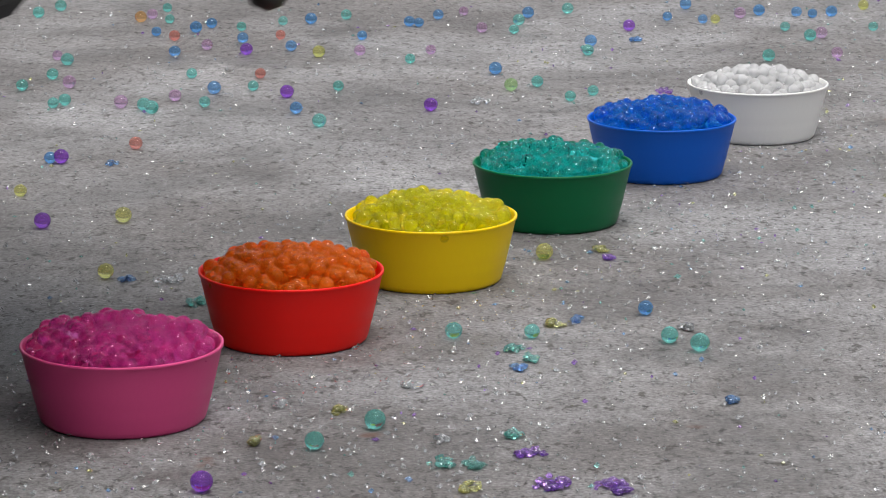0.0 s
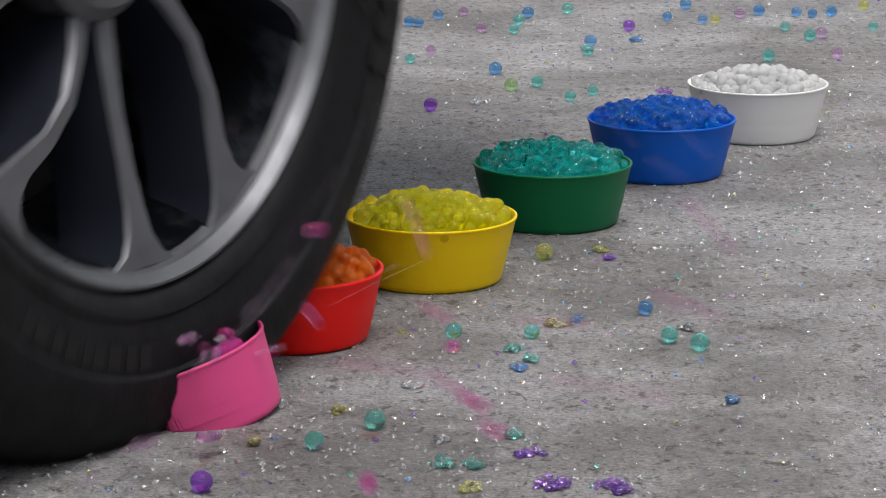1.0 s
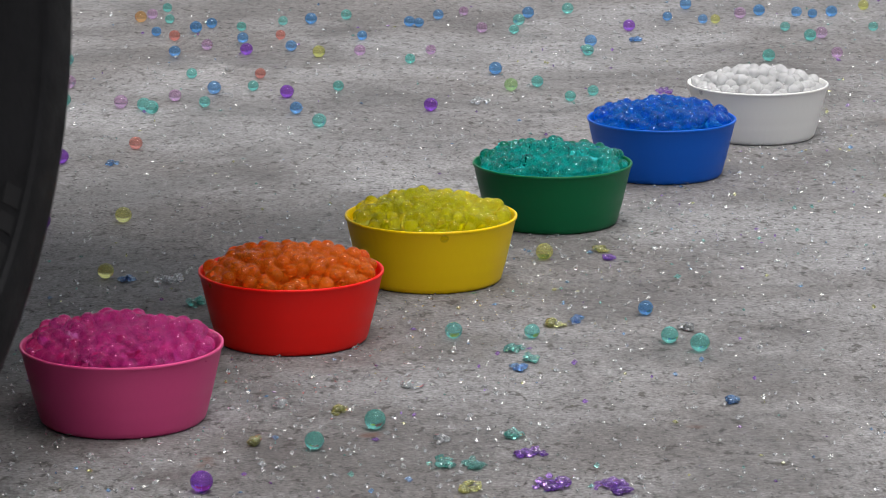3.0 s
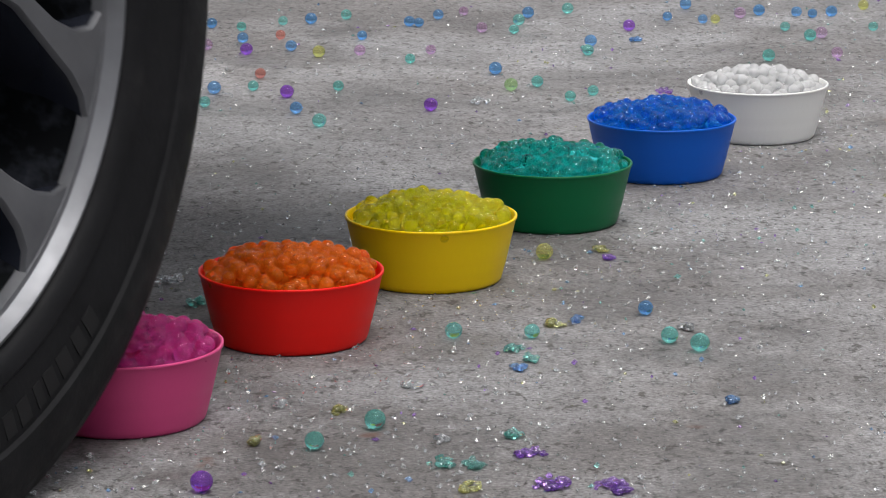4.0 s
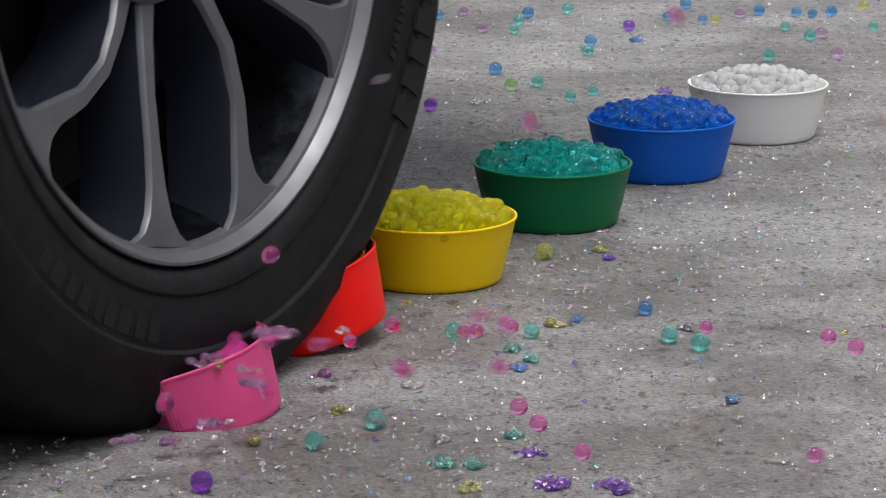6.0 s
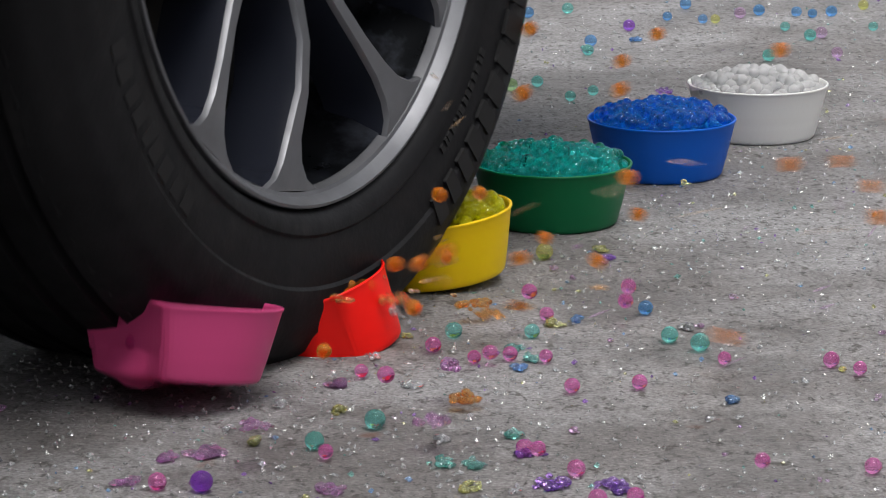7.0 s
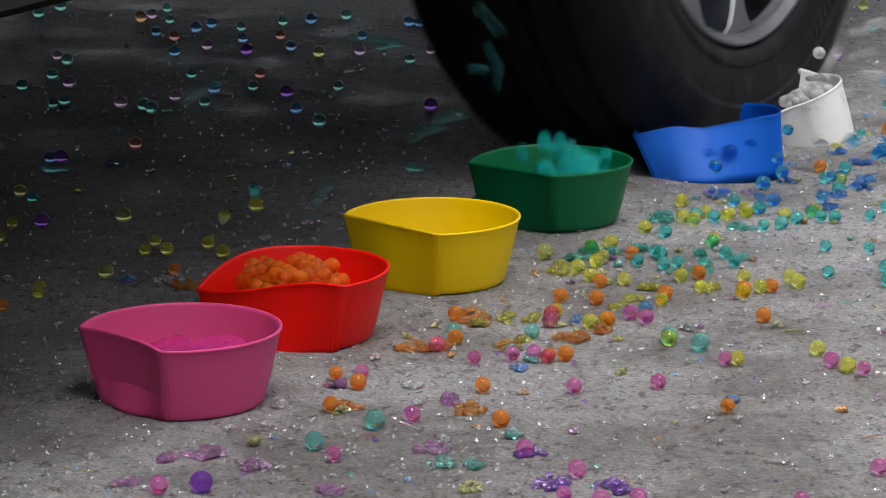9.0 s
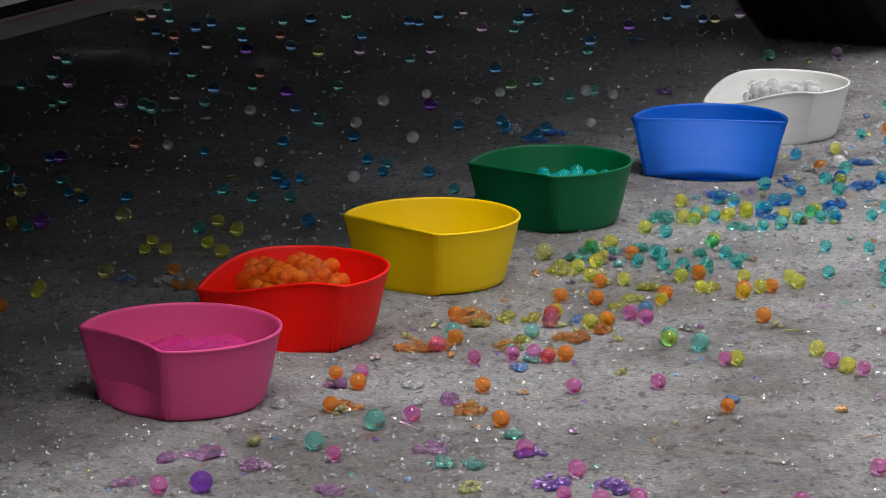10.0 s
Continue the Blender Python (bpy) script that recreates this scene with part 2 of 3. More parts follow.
# ================= the car =================
SPOKE_A = [(0.045, 6.0), (0.062, 2.0), (0.08, -1.5), (0.11, -4.0), (0.140, -4.0), (0.165, -3.5), (0.182, -3.5), (0.1925, -3.5), (0.2, -3.5)]
SPOKE_B = [(0.045, 51.0), (0.062, 50.0), (0.08, 48.0), (0.11, 43.0), (0.140, 35.5), (0.165, 29.0), (0.182, 26.3), (0.1925, 25.3), (0.2, 25.0)]


def spoke(bm, angle, path):
    """An alloy spoke along a curved path (radius, degrees): narrow in the middle, flared at the rim, with deep lacquered flanks."""
    half_of = [0.0085, 0.0072, 0.0062, 0.0054, 0.0058, 0.0078, 0.0120, 0.0190, 0.0330]
    face = [-0.034, -0.031, -0.027, -0.020, -0.014, -0.010, -0.007, -0.005, -0.004]
    mid = [Vector((r * math.sin(angle + radians(d)), -r * math.cos(angle + radians(d)))) for r, d in path]
    loops = []
    for k, c in enumerate(mid):
        way = (mid[min(k + 1, len(mid) - 1)] - mid[max(k - 1, 0)]).normalized()
        if k >= 6:
            way = c.normalized()
        ty, tz = -way.y, way.x
        half, x = half_of[k], face[k]
        pts = [(-half * 0.8 - 0.006, x - 0.048), (-half - 0.0012, x - 0.0035), (-half + 0.001, x), (half - 0.001, x), (half + 0.0012, x - 0.0035), (half * 0.8 + 0.006, x - 0.048)]
        loops.append([bm.verts.new((xx, c.x + w * ty, c.y + w * tz)) for w, xx in pts])
    for p, q in zip(loops, loops[1:]):
        for i in range(6):
            f = bm.faces.new((p[i], p[(i + 1) % 6], q[(i + 1) % 6], q[i]))
            f.material_index = 0 if i in (1, 2, 3) else 1
    bm.faces.new(loops[0])
    bm.faces.new(loops[-1][::-1])


def wheel(car, place, seen=False):
    hub = new("wheel")
    hub.parent = car
    hub.matrix_basis = place
    hub["label"] = "road wheel with a black tyre and grey twin-spoke alloy rim"
    # tyre
    bm = bmesh.new()
    prof = [(-0.150, 0.205), (-0.166, 0.222), (-0.181, 0.250), (-0.184, 0.272), (-0.178, 0.293), (-0.166, 0.304),
            (-0.150, 0.3085), (-0.138, 0.3095), (-0.136, 0.302), (-0.130, 0.302), (-0.128, 0.310),
            (-0.104, 0.3115), (-0.102, 0.303), (-0.095, 0.303), (-0.093, 0.312), (-0.070, 0.3115), (-0.068, 0.303), (-0.061, 0.303),
            (-0.059, 0.311), (-0.036, 0.309), (-0.034, 0.302), (-0.029, 0.302), (-0.027, 0.3075), (-0.012, 0.303), (-0.002, 0.296),
            (0.004, 0.287), (0.007, 0.284), (0.008, 0.279), (0.0115, 0.270), (0.0125, 0.262), (0.0125, 0.259), (0.0105, 0.257),
            (0.011, 0.243), (0.0085, 0.229), (0.010, 0.227), (0.009, 0.220), (0.004, 0.214), (-0.006, 0.208)]
    prof = [(o, r + 0.0072 * smooth(0.225, 0.30, r)) for o, r in prof]
    lathe(bm, prof, 128)
    part("tyre", bm, RUBBER, hub, "black tyre with ribbed tread and moulded sidewall")
    if seen:
        # shoulder blocks of the tread
        bm = bmesh.new()
        box(bm, (-0.014, -0.0080, -0.004), (0.013, 0.0080, 0.0008))
        bmesh.ops.bevel(bm, geom=bm.edges[:], offset=0.001, segments=1, affect="EDGES")
        block = mesh_of("tread_block", bm, RUBBER)
        for k in range(78):
            ob = new("tread_block", block)
            ob.parent = hub
            ob.matrix_basis = Matrix.Rotation(2 * math.pi * k / 78, 4, "X") @ pose(-0.010, 0, 0.3042, 0, 38, 6)
        # raised sidewall marks, not legible
        rng = random.Random(3)
        for start, count, r, h in ((0.35, 11, 0.249, 0.012), (2.5, 9, 0.249, 0.014), (4.35, 14, 0.238, 0.006), (1.6, 10, 0.268, 0.006), (4.24, 9, 0.266, 0.021), (0.9, 9, 0.266, 0.021)):
            a = start
            for _ in range(count):
                w = rng.uniform(0.45, 0.9) * h
                bm = bmesh.new()
                box(bm, (-0.002, -w / 2, -h / 2), (0.0008, w / 2, h / 2))
                part("sidewall_mark", bm, LETTER, hub, "", Matrix.Rotation(a, 4, "X") @ Matrix.Translation((0.0126 if r > 0.26 else 0.0104, 0, r)))
                a += (w + h * 0.35) / r
    # rim: lip, barrel, spokes
    bm = bmesh.new()
    lathe(bm, [(-0.008, 0.2085), (0.003, 0.2112), (0.0052, 0.2104), (0.0056, 0.2085), (0.0034, 0.2068), (-0.0025, 0.2035), (-0.0034, 0.2010), (-0.008, 0.1998),
               (-0.012, 0.1990)], 128)
    for k in range(5):
        for path in (SPOKE_A, SPOKE_B):
            spoke(bm, 2 * math.pi * k / 5, path)
    lathe(bm, [(-0.055, 0.058), (-0.030, 0.058), (-0.022, 0.050), (-0.020, 0.032), (-0.016, 0.030), (-0.014, 0.0)], 40)
    rim = part("rim", bm, ALLOY, hub, "grey alloy rim with five pairs of slim curved spokes")
    rim.data.materials.append(GLOSS)
    bm = bmesh.new()
    lathe(bm, [(-0.010, 0.1988), (-0.05, 0.190), (-0.09, 0.175), (-0.155, 0.180), (-0.160, 0.205)], 72)
    part("rim_barrel", bm, BARREL, hub)
    bm = bmesh.new()
    lathe(bm, [(-0.072, 0.0), (-0.072, 0.06), (-0.088, 0.065), (-0.088, 0.132), (-0.108, 0.132), (-0.108, 0.06)], 60)
    part("brake_disc", bm, IRON, hub)
    bm = bmesh.new()
    lathe(bm, [(-0.115, 0.05), (-0.115, 0.178)], 60)
    part("dust_shield", bm, LINER, hub)
    for k in range(5):
        bm = bmesh.new()
        lathe(bm, [(-0.03, 0.0095), (-0.016, 0.0095), (-0.013, 0.008), (-0.013, 0.0)], 6)
        a = 2 * math.pi * (k + 0.5) / 5
        part("wheel_nut", bm, IRON, hub, "", Matrix.Translation((-0.006, 0.04 * math.sin(a), -0.04 * math.cos(a))))
    return hub


REAR = -2.56


def build_car():
    car = new("car")
    tagged(car, "dark grey car with black tyres rolling across the concrete", "car")
    # painted shell: side outline, with both wheel arches
    low = [(0.80, 0.30), (0.86, 0.42), (0.85, 0.60), (0.74, 0.74), (0.45, 0.86), (-0.42, 0.98)]
    cabin = [(-1.12, 1.40), (-1.60, 1.46), (-2.30, 1.43), (-2.95, 1.06), (-3.28, 0.98), (-3.34, 0.60), (-3.28, 0.36), (-3.05, 0.30)]
    rear_arch = [(REAR + 0.365 * math.cos(radians(a)), 0.30 + 0.365 * math.sin(radians(a))) for a in range(180, -1, -18)]
    front_arch = [(0.375 * math.cos(radians(a)), 0.30 + 0.375 * math.sin(radians(a))) for a in range(178, 1, -14)]
    outline = low + cabin + rear_arch + [(REAR + 0.39, 0.30), (-0.42, 0.30)] + front_arch + [(0.43, 0.30), (0.52, 0.31)]
    bm = bmesh.new()
    prism(bm, outline, -1.66, 0.015)
    bmesh.ops.recalc_face_normals(bm, faces=bm.faces)
    part("body", bm, PAINT, car, "dark grey painted body shell")
    # floor and inner wells keep daylight out from the far side
    bm = bmesh.new()
    box(bm, (-1.62, -3.0, 0.20), (-0.235, -0.38, 0.70))
    box(bm, (-1.45, -0.38, 0.25), (-0.235, 0.70, 0.70))
    bmesh.ops.bevel(bm, geom=bm.edges[:], offset=0.03, segments=2, affect="EDGES")
    part("underbody", bm, LINER, car, "black underbody and wheel wells")
    # extra block added below the floor to darken the ground under the car
    bm = bmesh.new()
    box(bm, (-1.58, -2.4, 0.10), (-0.80, -0.42, 0.198))
    part("shade_block", bm, LINER, car, "flat black block added under the floor to shade the ground")
    for cy in (0.0, REAR):
        bm = bmesh.new()
        lathe(bm, [(-0.24, 0.366), (0.012, 0.366), (0.012, 0.372)], 24, "X", radians(-2), radians(182))
        part("arch_liner", bm, LINER, car, "", pose(0, cy, 0.30))
    # sill skirt, rounded below
    bm = bmesh.new()
    prism(bm, [(REAR + 0.40, 0.305), (REAR + 0.45, 0.276), (-0.50, 0.276), (-0.44, 0.305)], -0.22, 0.006, 0.014)
    part("sill", bm, BLACK, car, "black plastic side sill")
    # unseen far sill, hung low to block light under the car
    bm = bmesh.new()
    box(bm, (-1.665, REAR + 0.42, 0.13), (-1.60, -0.46, 0.31))
    bmesh.ops.bevel(bm, geom=bm.edges[:], offset=0.012, segments=2, affect="EDGES")
    part("sill", bm, BLACK, car, "black plastic side sill")
    # front lip and the rubber flap under it
    bm = bmesh.new()
    prism(bm, [(0.385, 0.29), (0.40, 0.272), (0.45, 0.276), (0.54, 0.32), (0.54, 0.35), (0.385, 0.35)], -0.20, 0.010, 0.012)
    part("arch_lip", bm, BLACK, car, "black plastic lip before the wheel")
    bm = bmesh.new()
    lathe(bm, [(0.10, 0.016), (0.03, 0.0165), (0.012, 0.0150), (0.004, 0.010), (0.0, 0.0)], 24, "Z")
    part("rubber_flap", bm, BLACK, car, "black rounded rubber stop", pose(-0.02, 0.772, 0.232, 0, 0, 0))
    # windows, lamps, handles: beyond the picture, for a whole car
    for a, b, c, d in (((-0.62, 0.99), (-1.16, 1.34), (-1.62, 1.38), (-1.62, 1.0)), ((-1.70, 1.0), (-1.70, 1.38), (-2.22, 1.35), (-2.62, 1.04))):
        bm = bmesh.new()
        prism(bm, [a, b, c, d], 0.010, 0.019, 0.003)
        part("side_window", bm, GLASS, car)
    for y in (-0.55, -1.66):
        bm = bmesh.new()
        box(bm, (0.012, y - 0.85, 0.84), (0.034, y - 0.68, 0.865))
        bmesh.ops.bevel(bm, geom=bm.edges[:], offset=0.006, segments=2, affect="EDGES")
        part("door_handle", bm, PAINT, car)
    for x in (-0.22, -1.42):
        bm = bmesh.new()
        box(bm, (x - 0.16, 0.70, 0.60), (x + 0.16, 0.862, 0.70))
        bmesh.ops.bevel(bm, geom=bm.edges[:], offset=0.02, segments=2, affect="EDGES")
        part("headlight", bm, LAMP, car)
        bm = bmesh.new()
        box(bm, (x - 0.12, -3.35, 0.72), (x + 0.12, -3.22, 0.92))
        bmesh.ops.bevel(bm, geom=bm.edges[:], offset=0.02, segments=2, affect="EDGES")
        part("tail_light", bm, RED_LENS, car)
    wheels = [wheel(car, pose(0, 0, HUB_Z, 0, CAMBER, STEER), True), wheel(car, pose(0, REAR, HUB_Z))]
    for y in (0, REAR):
        wheels.append(wheel(car, pose(-1.645, y, HUB_Z, 0, 0, 180)))
    return car, wheels


CAR, WHEELS = build_car()

# ================= bowls =================
TOP_R, BASE_R, TALL, WALL = 0.060, 0.0489, 0.0466, 0.0016
STAVES = 120
STEP = 2 * math.pi / STAVES
# name, tone of the plastic, tone of its beads, centre before, centre after, dented arc (from, to, corner reach, sag),
# how far the corner droops, the hop (where, how high, tip, roll)
BOWLS = [
    ("pink", (0.70, 0.075, 0.245), "pink", (-0.1904, 1.8850), (-0.1575, 1.9250), (183, 262, 1.04, 0.12), 0.0, (0.255, 0.020, -17, 8)),
    ("red", (0.95, 0.008, 0.004), "orange", (-0.0986, 2.0762), (-0.0950, 2.0860), (188, 300, 1.10, 0.04), 0.014, (0.205, 0.012, -12, 3)),
    ("yellow", (1.0, 0.67, 0.0), "yellow", (-0.0084, 2.2451), (-0.0060, 2.2430), (180, 272, 1.06, 0.03), 0.0, (0.225, 0.030, -14, 4)),
    ("green", (0.0, 0.15, 0.052), "teal", (0.0827, 2.4334), (0.0835, 2.4410), (184, 268, 1.08, 0.06), 0.002, (0.290, 0.030, -26, 5)),
    ("blue", (0.0, 0.115, 0.62), "blue", (0.1770, 2.6161), (0.2170, 2.6200), (186, 338, 1.07, 0.05), 0.0, (0.300, 0.026, -16, 8)),
    ("white", (0.92, 0.92, 0.90), "clear", (0.2704, 2.7814), (0.2900, 2.7900), (186, 292, 1.10, 0.04), 0.018, (0.260, 0.022, -14, 0)),
]


KINK = 0.36                                 # height of the fold between the two tiers of strips


def stave_mesh(mat, proud, upper):
    """A strip of the bowl's wall, the lower tier with its rounded foot or the upper with the rim; origin at the foot circle, x outwards."""
    out = [(BASE_R - 0.013, 0.0002), (BASE_R - 0.0045, 0.0), (BASE_R - 0.0012, 0.0004), (BASE_R + 0.0003, 0.0018), (BASE_R + 0.0012, 0.0044),
           (0.5 * (BASE_R + TOP_R) + 0.0004, 0.5 * TALL), (TOP_R - 0.0004, TALL - 0.0022), (TOP_R + 0.0004, TALL - 0.0018),
           (TOP_R + 0.0004, TALL - 0.0004), (TOP_R - 0.0004, TALL), (TOP_R - 0.0014, TALL - 0.0003), (TOP_R - 0.0021, TALL - 0.0022),
           (0.5 * (BASE_R + TOP_R) - WALL, 0.5 * TALL), (BASE_R - 0.0008, 0.0062), (BASE_R - 0.0035, 0.0024), (BASE_R - 0.0045, 0.0016), (BASE_R - 0.013, 0.0014)]
    def wall(z, inner):
        return BASE_R + (TOP_R - BASE_R) * z / TALL + (-WALL if inner else 0.0004)
    lap = 0.0035 if proud else 0.0030
    if upper:
        z = KINK * TALL - lap
        out = [(wall(z, False), z)] + [q for q in out[6:12]] + [(wall(z, True), z)]
    else:
        z = KINK * TALL + lap
        out = out[:5] + [(wall(z, False), z), (wall(z, True), z)] + out[13:]
    bm = bmesh.new()
    cols = []
    for k in range(4):
        col = []
        for r, z in out:
            a = (k / 3 - 0.5) * STEP * (2.1 - 0.9 * z / TALL)
            col.append(bm.verts.new(((r + proud) * math.cos(a) - BASE_R, (r + proud) * math.sin(a), z)))
        cols.append(col)
    n = len(out)
    for p, q in zip(cols, cols[1:]):
        for i in range(n - 1):
            bm.faces.new((p[i], q[i], q[i + 1], p[i + 1]))
    bmesh.ops.recalc_face_normals(bm, faces=bm.faces)
    me = bpy.data.meshes.new("wall_strip")
    bm.to_mesh(me)
    bm.free()
    me.materials.append(mat)
    me.shade_smooth()
    # even normals across the strips, so that the whole wall reads as one
    normals = []
    for i, v in enumerate(me.vertices):
        k = i % n
        a, b = out[max(0, k - 1)], out[min(n - 1, k + 1)]
        if not upper and k == 5:
            b = out[5]
        if not upper and k == 6:
            a = out[6]
        dr, dz = b[0] - a[0], b[1] - a[1]
        nr, nz = dz, -dr
        ang = math.atan2(v.co.y, v.co.x + BASE_R)
        normals.append(Vector((nr * math.cos(ang), nr * math.sin(ang), nz)).normalized())
    me.normals_split_custom_set_from_vertices(normals)
    return me


REST_UP = Vector((TOP_R - BASE_R, 0, TALL)).normalized()
REST_FRAME = Matrix((Vector((0, 1, 0)).cross(REST_UP), Vector((0, 1, 0)), REST_UP)).transposed()


def dented_rim(spec):
    """The rim's curve once it is dented, with one point for each strip, evenly along it."""
    a0, a1, reach, sag = spec[5]
    A = Vector((math.cos(radians(a0)), math.sin(radians(a0)), 0)) * reach
    B = Vector((math.cos(radians(a1)), math.sin(radians(a1)), 0)) * reach
    inward = -(A + B).normalized() if a1 - a0 < 170 else Vector((0, 1, 0))
    start = 0.5 * (a0 + a1) + 180
    curve = []
    for k in range(721):
        deg = start - 360 + 0.5 * k
        c = Vector((math.cos(radians(deg)), math.sin(radians(deg)), 0))
        if a0 <= deg <= a1:
            f = (deg - a0) / (a1 - a0)
            curve.append(A.lerp(B, f) + inward * sag * 4 * f * (1 - f))
        else:
            far = a0 - deg if deg < a0 else deg - a1
            curve.append(c * (1 + (reach - 1) * max(0.0, 1 - far / 45.0) ** 1.6))
    for _ in range(6):
        curve = [curve[0]] + [(curve[k - 1] + curve[k] * 2 + curve[k + 1]) * 0.25 for k in range(1, 720)] + [curve[-1]]
    # the far crease is a soft bend
    for _ in range(90):
        bent = list(curve)
        for k in range(1, 720):
            if abs(start - 360 + 0.5 * k - a1) < 24:
                bent[k] = (curve[k - 1] + curve[k] * 2 + curve[k + 1]) * 0.25
        curve = bent
    run_len = [0.0]
    for p, q in zip(curve, curve[1:]):
        run_len.append(run_len[-1] + (q - p).length)
    pts = {}
    for k in range(STAVES):
        deg = math.degrees(STEP * (k + 0.5))
        while deg < start - 360:
            deg += 360
        while deg > start:
            deg -= 360
        want = (deg - start + 360) / 360 * run_len[-1]
        at = min(719, max(0, int(np.searchsorted(run_len, want)) - 1))
        f = (want - run_len[at]) / max(1e-9, run_len[at + 1] - run_len[at])
        pts[k] = curve[at].lerp(curve[at + 1], f) * TOP_R
    return pts


RIMS = {}
# how far a dented wall folds in between foot and rim; the other walls stay straight
FOLD = {"pink": 0.005}


def ring(spec, crush, dent, r=0.0):
    """Foot and rim of each strip: whole, pressed down under the tyre, or dented for good."""
    if spec[0] not in RIMS:
        RIMS[spec[0]] = dented_rim(spec)
    a0 = spec[5][0]
    pts = []
    for k in range(STAVES):
        th = STEP * (k + 0.5)
        c = Vector((math.cos(th), math.sin(th), 0))
        base = c * BASE_R
        top = c * TOP_R + Vector((0, 0, TALL))
        if dent:
            d = RIMS[spec[0]][k]
            top = top.lerp(Vector((d.x, d.y, TALL)), dent)
            base = base + c * ((d - c * TOP_R).dot(c) * 0.4 * dent)
            if base.length < BASE_R - 0.004:
                base = base.normalized() * (BASE_R - 0.004)
            lean = max(0.0, math.cos(th - radians(a0 + 10))) ** 2
            low = Vector((0, 0, spec[6] * lean * dent))
            base, top = base - low, top - low
        if crush:
            side = c.dot(N) * TOP_R
            ahead = c.dot(U) * TOP_R - r
            over = WHEEL_R - math.sqrt(max(0.0, WHEEL_R ** 2 - ahead ** 2))
            free = -0.032 + 0.045 * smooth(0.02, 0.10, r)
            w = min(1.0, 1.6 * max(0.0, 1 - over / TALL)) * (1 - smooth(free - 0.02, free, side))
            drop = Vector((c.x * -0.006, c.y * -0.006, 0.007 - TALL)) * w
            squash = Vector((0, 0, -0.013)) * smooth(-0.02, 0.02, side) * crush
            base, top = base + squash, top + squash
            lean_in = -0.010 * smooth(0.0, 0.04, side) * crush * N
            base, top = base + drop, top + drop + lean_in
        f = (math.degrees(th) - a0) % 360 / (spec[5][1] - a0)
        deep = FOLD.get(spec[0], 0.0) * dent * math.sin(math.pi * f) ** 0.8 if 0 < f < 1 else 0.0
        pts.append((base, top, base.lerp(top, KINK) - c * deep))
    return pts


def stave_poses(pts, folded=False):
    """Poses of the lower strips, then of the upper ones."""
    lower, upper = [], []
    for k in range(STAVES):
        base, top, fold = pts[k]
        a, b = pts[k - 1], pts[(k + 1) % STAVES]
        for tier, way, hold, rest, row in ((lower, fold - base, base, Vector((0, 0, 0)), 2), (upper, top - fold, top, Vector((TOP_R - BASE_R, 0, TALL)), 1)):
            up = way.normalized()
            along = (b[row] - a[row]).normalized()
            up = (up - along * up.dot(along) * 0.3).normalized()
            along = (along - up * along.dot(up)).normalized()
            f = Matrix((along.cross(up), along, up)).transposed() @ REST_FRAME.transposed()
            m = f.to_4x4()
            m.translation = hold - f @ rest
            tier.append(m)
    return (lower if folded else upper) + upper


def build_bowl(i, spec):
    word, tone = spec[0], spec[1]
    bowl = new("bowl")
    kind = {"pink": "whole, then dented by a tyre", "red": "whole, then crushed on one side", "yellow": "whole, then pinched at its rim",
            "green": "whole, then creased in its wall", "blue": "whole, then squeezed narrow", "white": "whole, then bent on one side"}[word]
    tagged(bowl, "%s plastic bowl of gel beads, %s" % (word, kind), "bowl", "row of plastic bowls")
    mat = plastic(word + "_plastic", tone)
    bm = bmesh.new()
    lathe(bm, [(0.0012, 0.0), (0.0012, BASE_R - 0.0115), (0.0009, BASE_R - 0.011), (0.0006, BASE_R - 0.0115), (0.0006, 0.0)], 48, "Z")
    part("base", bm, mat, bowl)
    meshes = [stave_mesh(mat, proud, upper) for upper in (False, True) for proud in (0.0, 0.00003)]
    strips = []
    for k, m in enumerate(stave_poses(ring(spec, 0, 0))):
        ob = new("wall_strip", meshes[2 * (k // STAVES) + k % 2])
        ob.parent = bowl
        ob.matrix_basis = m
        strips.append(ob)
    return bowl, strips


def along_row(i):
    b = Vector((*BOWLS[i][3], 0)) - START
    return b.dot(U)


def bowl_state(i, s):
    """The bowl's pose, and how far it is crushed and dented, when the wheel has gone s metres."""
    spec = BOWLS[i]
    r = s - along_row(i)
    a, b = Vector((*spec[3], 0)), Vector((*spec[4], 0))
    shove = 0.75 * smooth(-0.26, -0.12, r) + 0.25 * smooth(0.05, 0.30, r)
    p = a.lerp(b, shove)
    at, high, tip, lean = spec[7]
    hop = smooth(at - 0.085, at - 0.025, r) * (1 - smooth(at + 0.015, at + 0.08, r))
    press = smooth(-0.22, -0.12, r) * (1 - smooth(at - 0.16, at - 0.05, r))
    roll = -19 * smooth(-0.23, -0.15, r) * (1 - 0.25 * smooth(-0.06, 0.06, r)) * (1 - smooth(at - 0.14, at - 0.05, r)) + lean * hop
    p = p + N * 0.020 * press
    p.z = high * hop + abs(math.sin(radians(roll))) * BASE_R * (0.8 - 0.6 * press)
    m = pose(p.x, p.y, p.z, tip * hop, roll, 0)
    crush = smooth(-0.24, -0.06, r) * (1 - smooth(at - 0.20, at - 0.04, r))
    dent = smooth(-0.1, 0.12, r)
    return m, crush, dent, r


BOWL_OBS = [build_bowl(i, spec) for i, spec in enumerate(BOWLS)]


# ================= gel beads =================
def bead_mesh(name, mat, r, squash=0.97):
    bm = bmesh.new()
    bmesh.ops.create_uvsphere(bm, u_segments=20, v_segments=12, radius=r)
    for v in bm.verts:
        v.co.z *= squash
    me = mesh_of(name, bm, mat)
    me.shade_smooth()
    return me


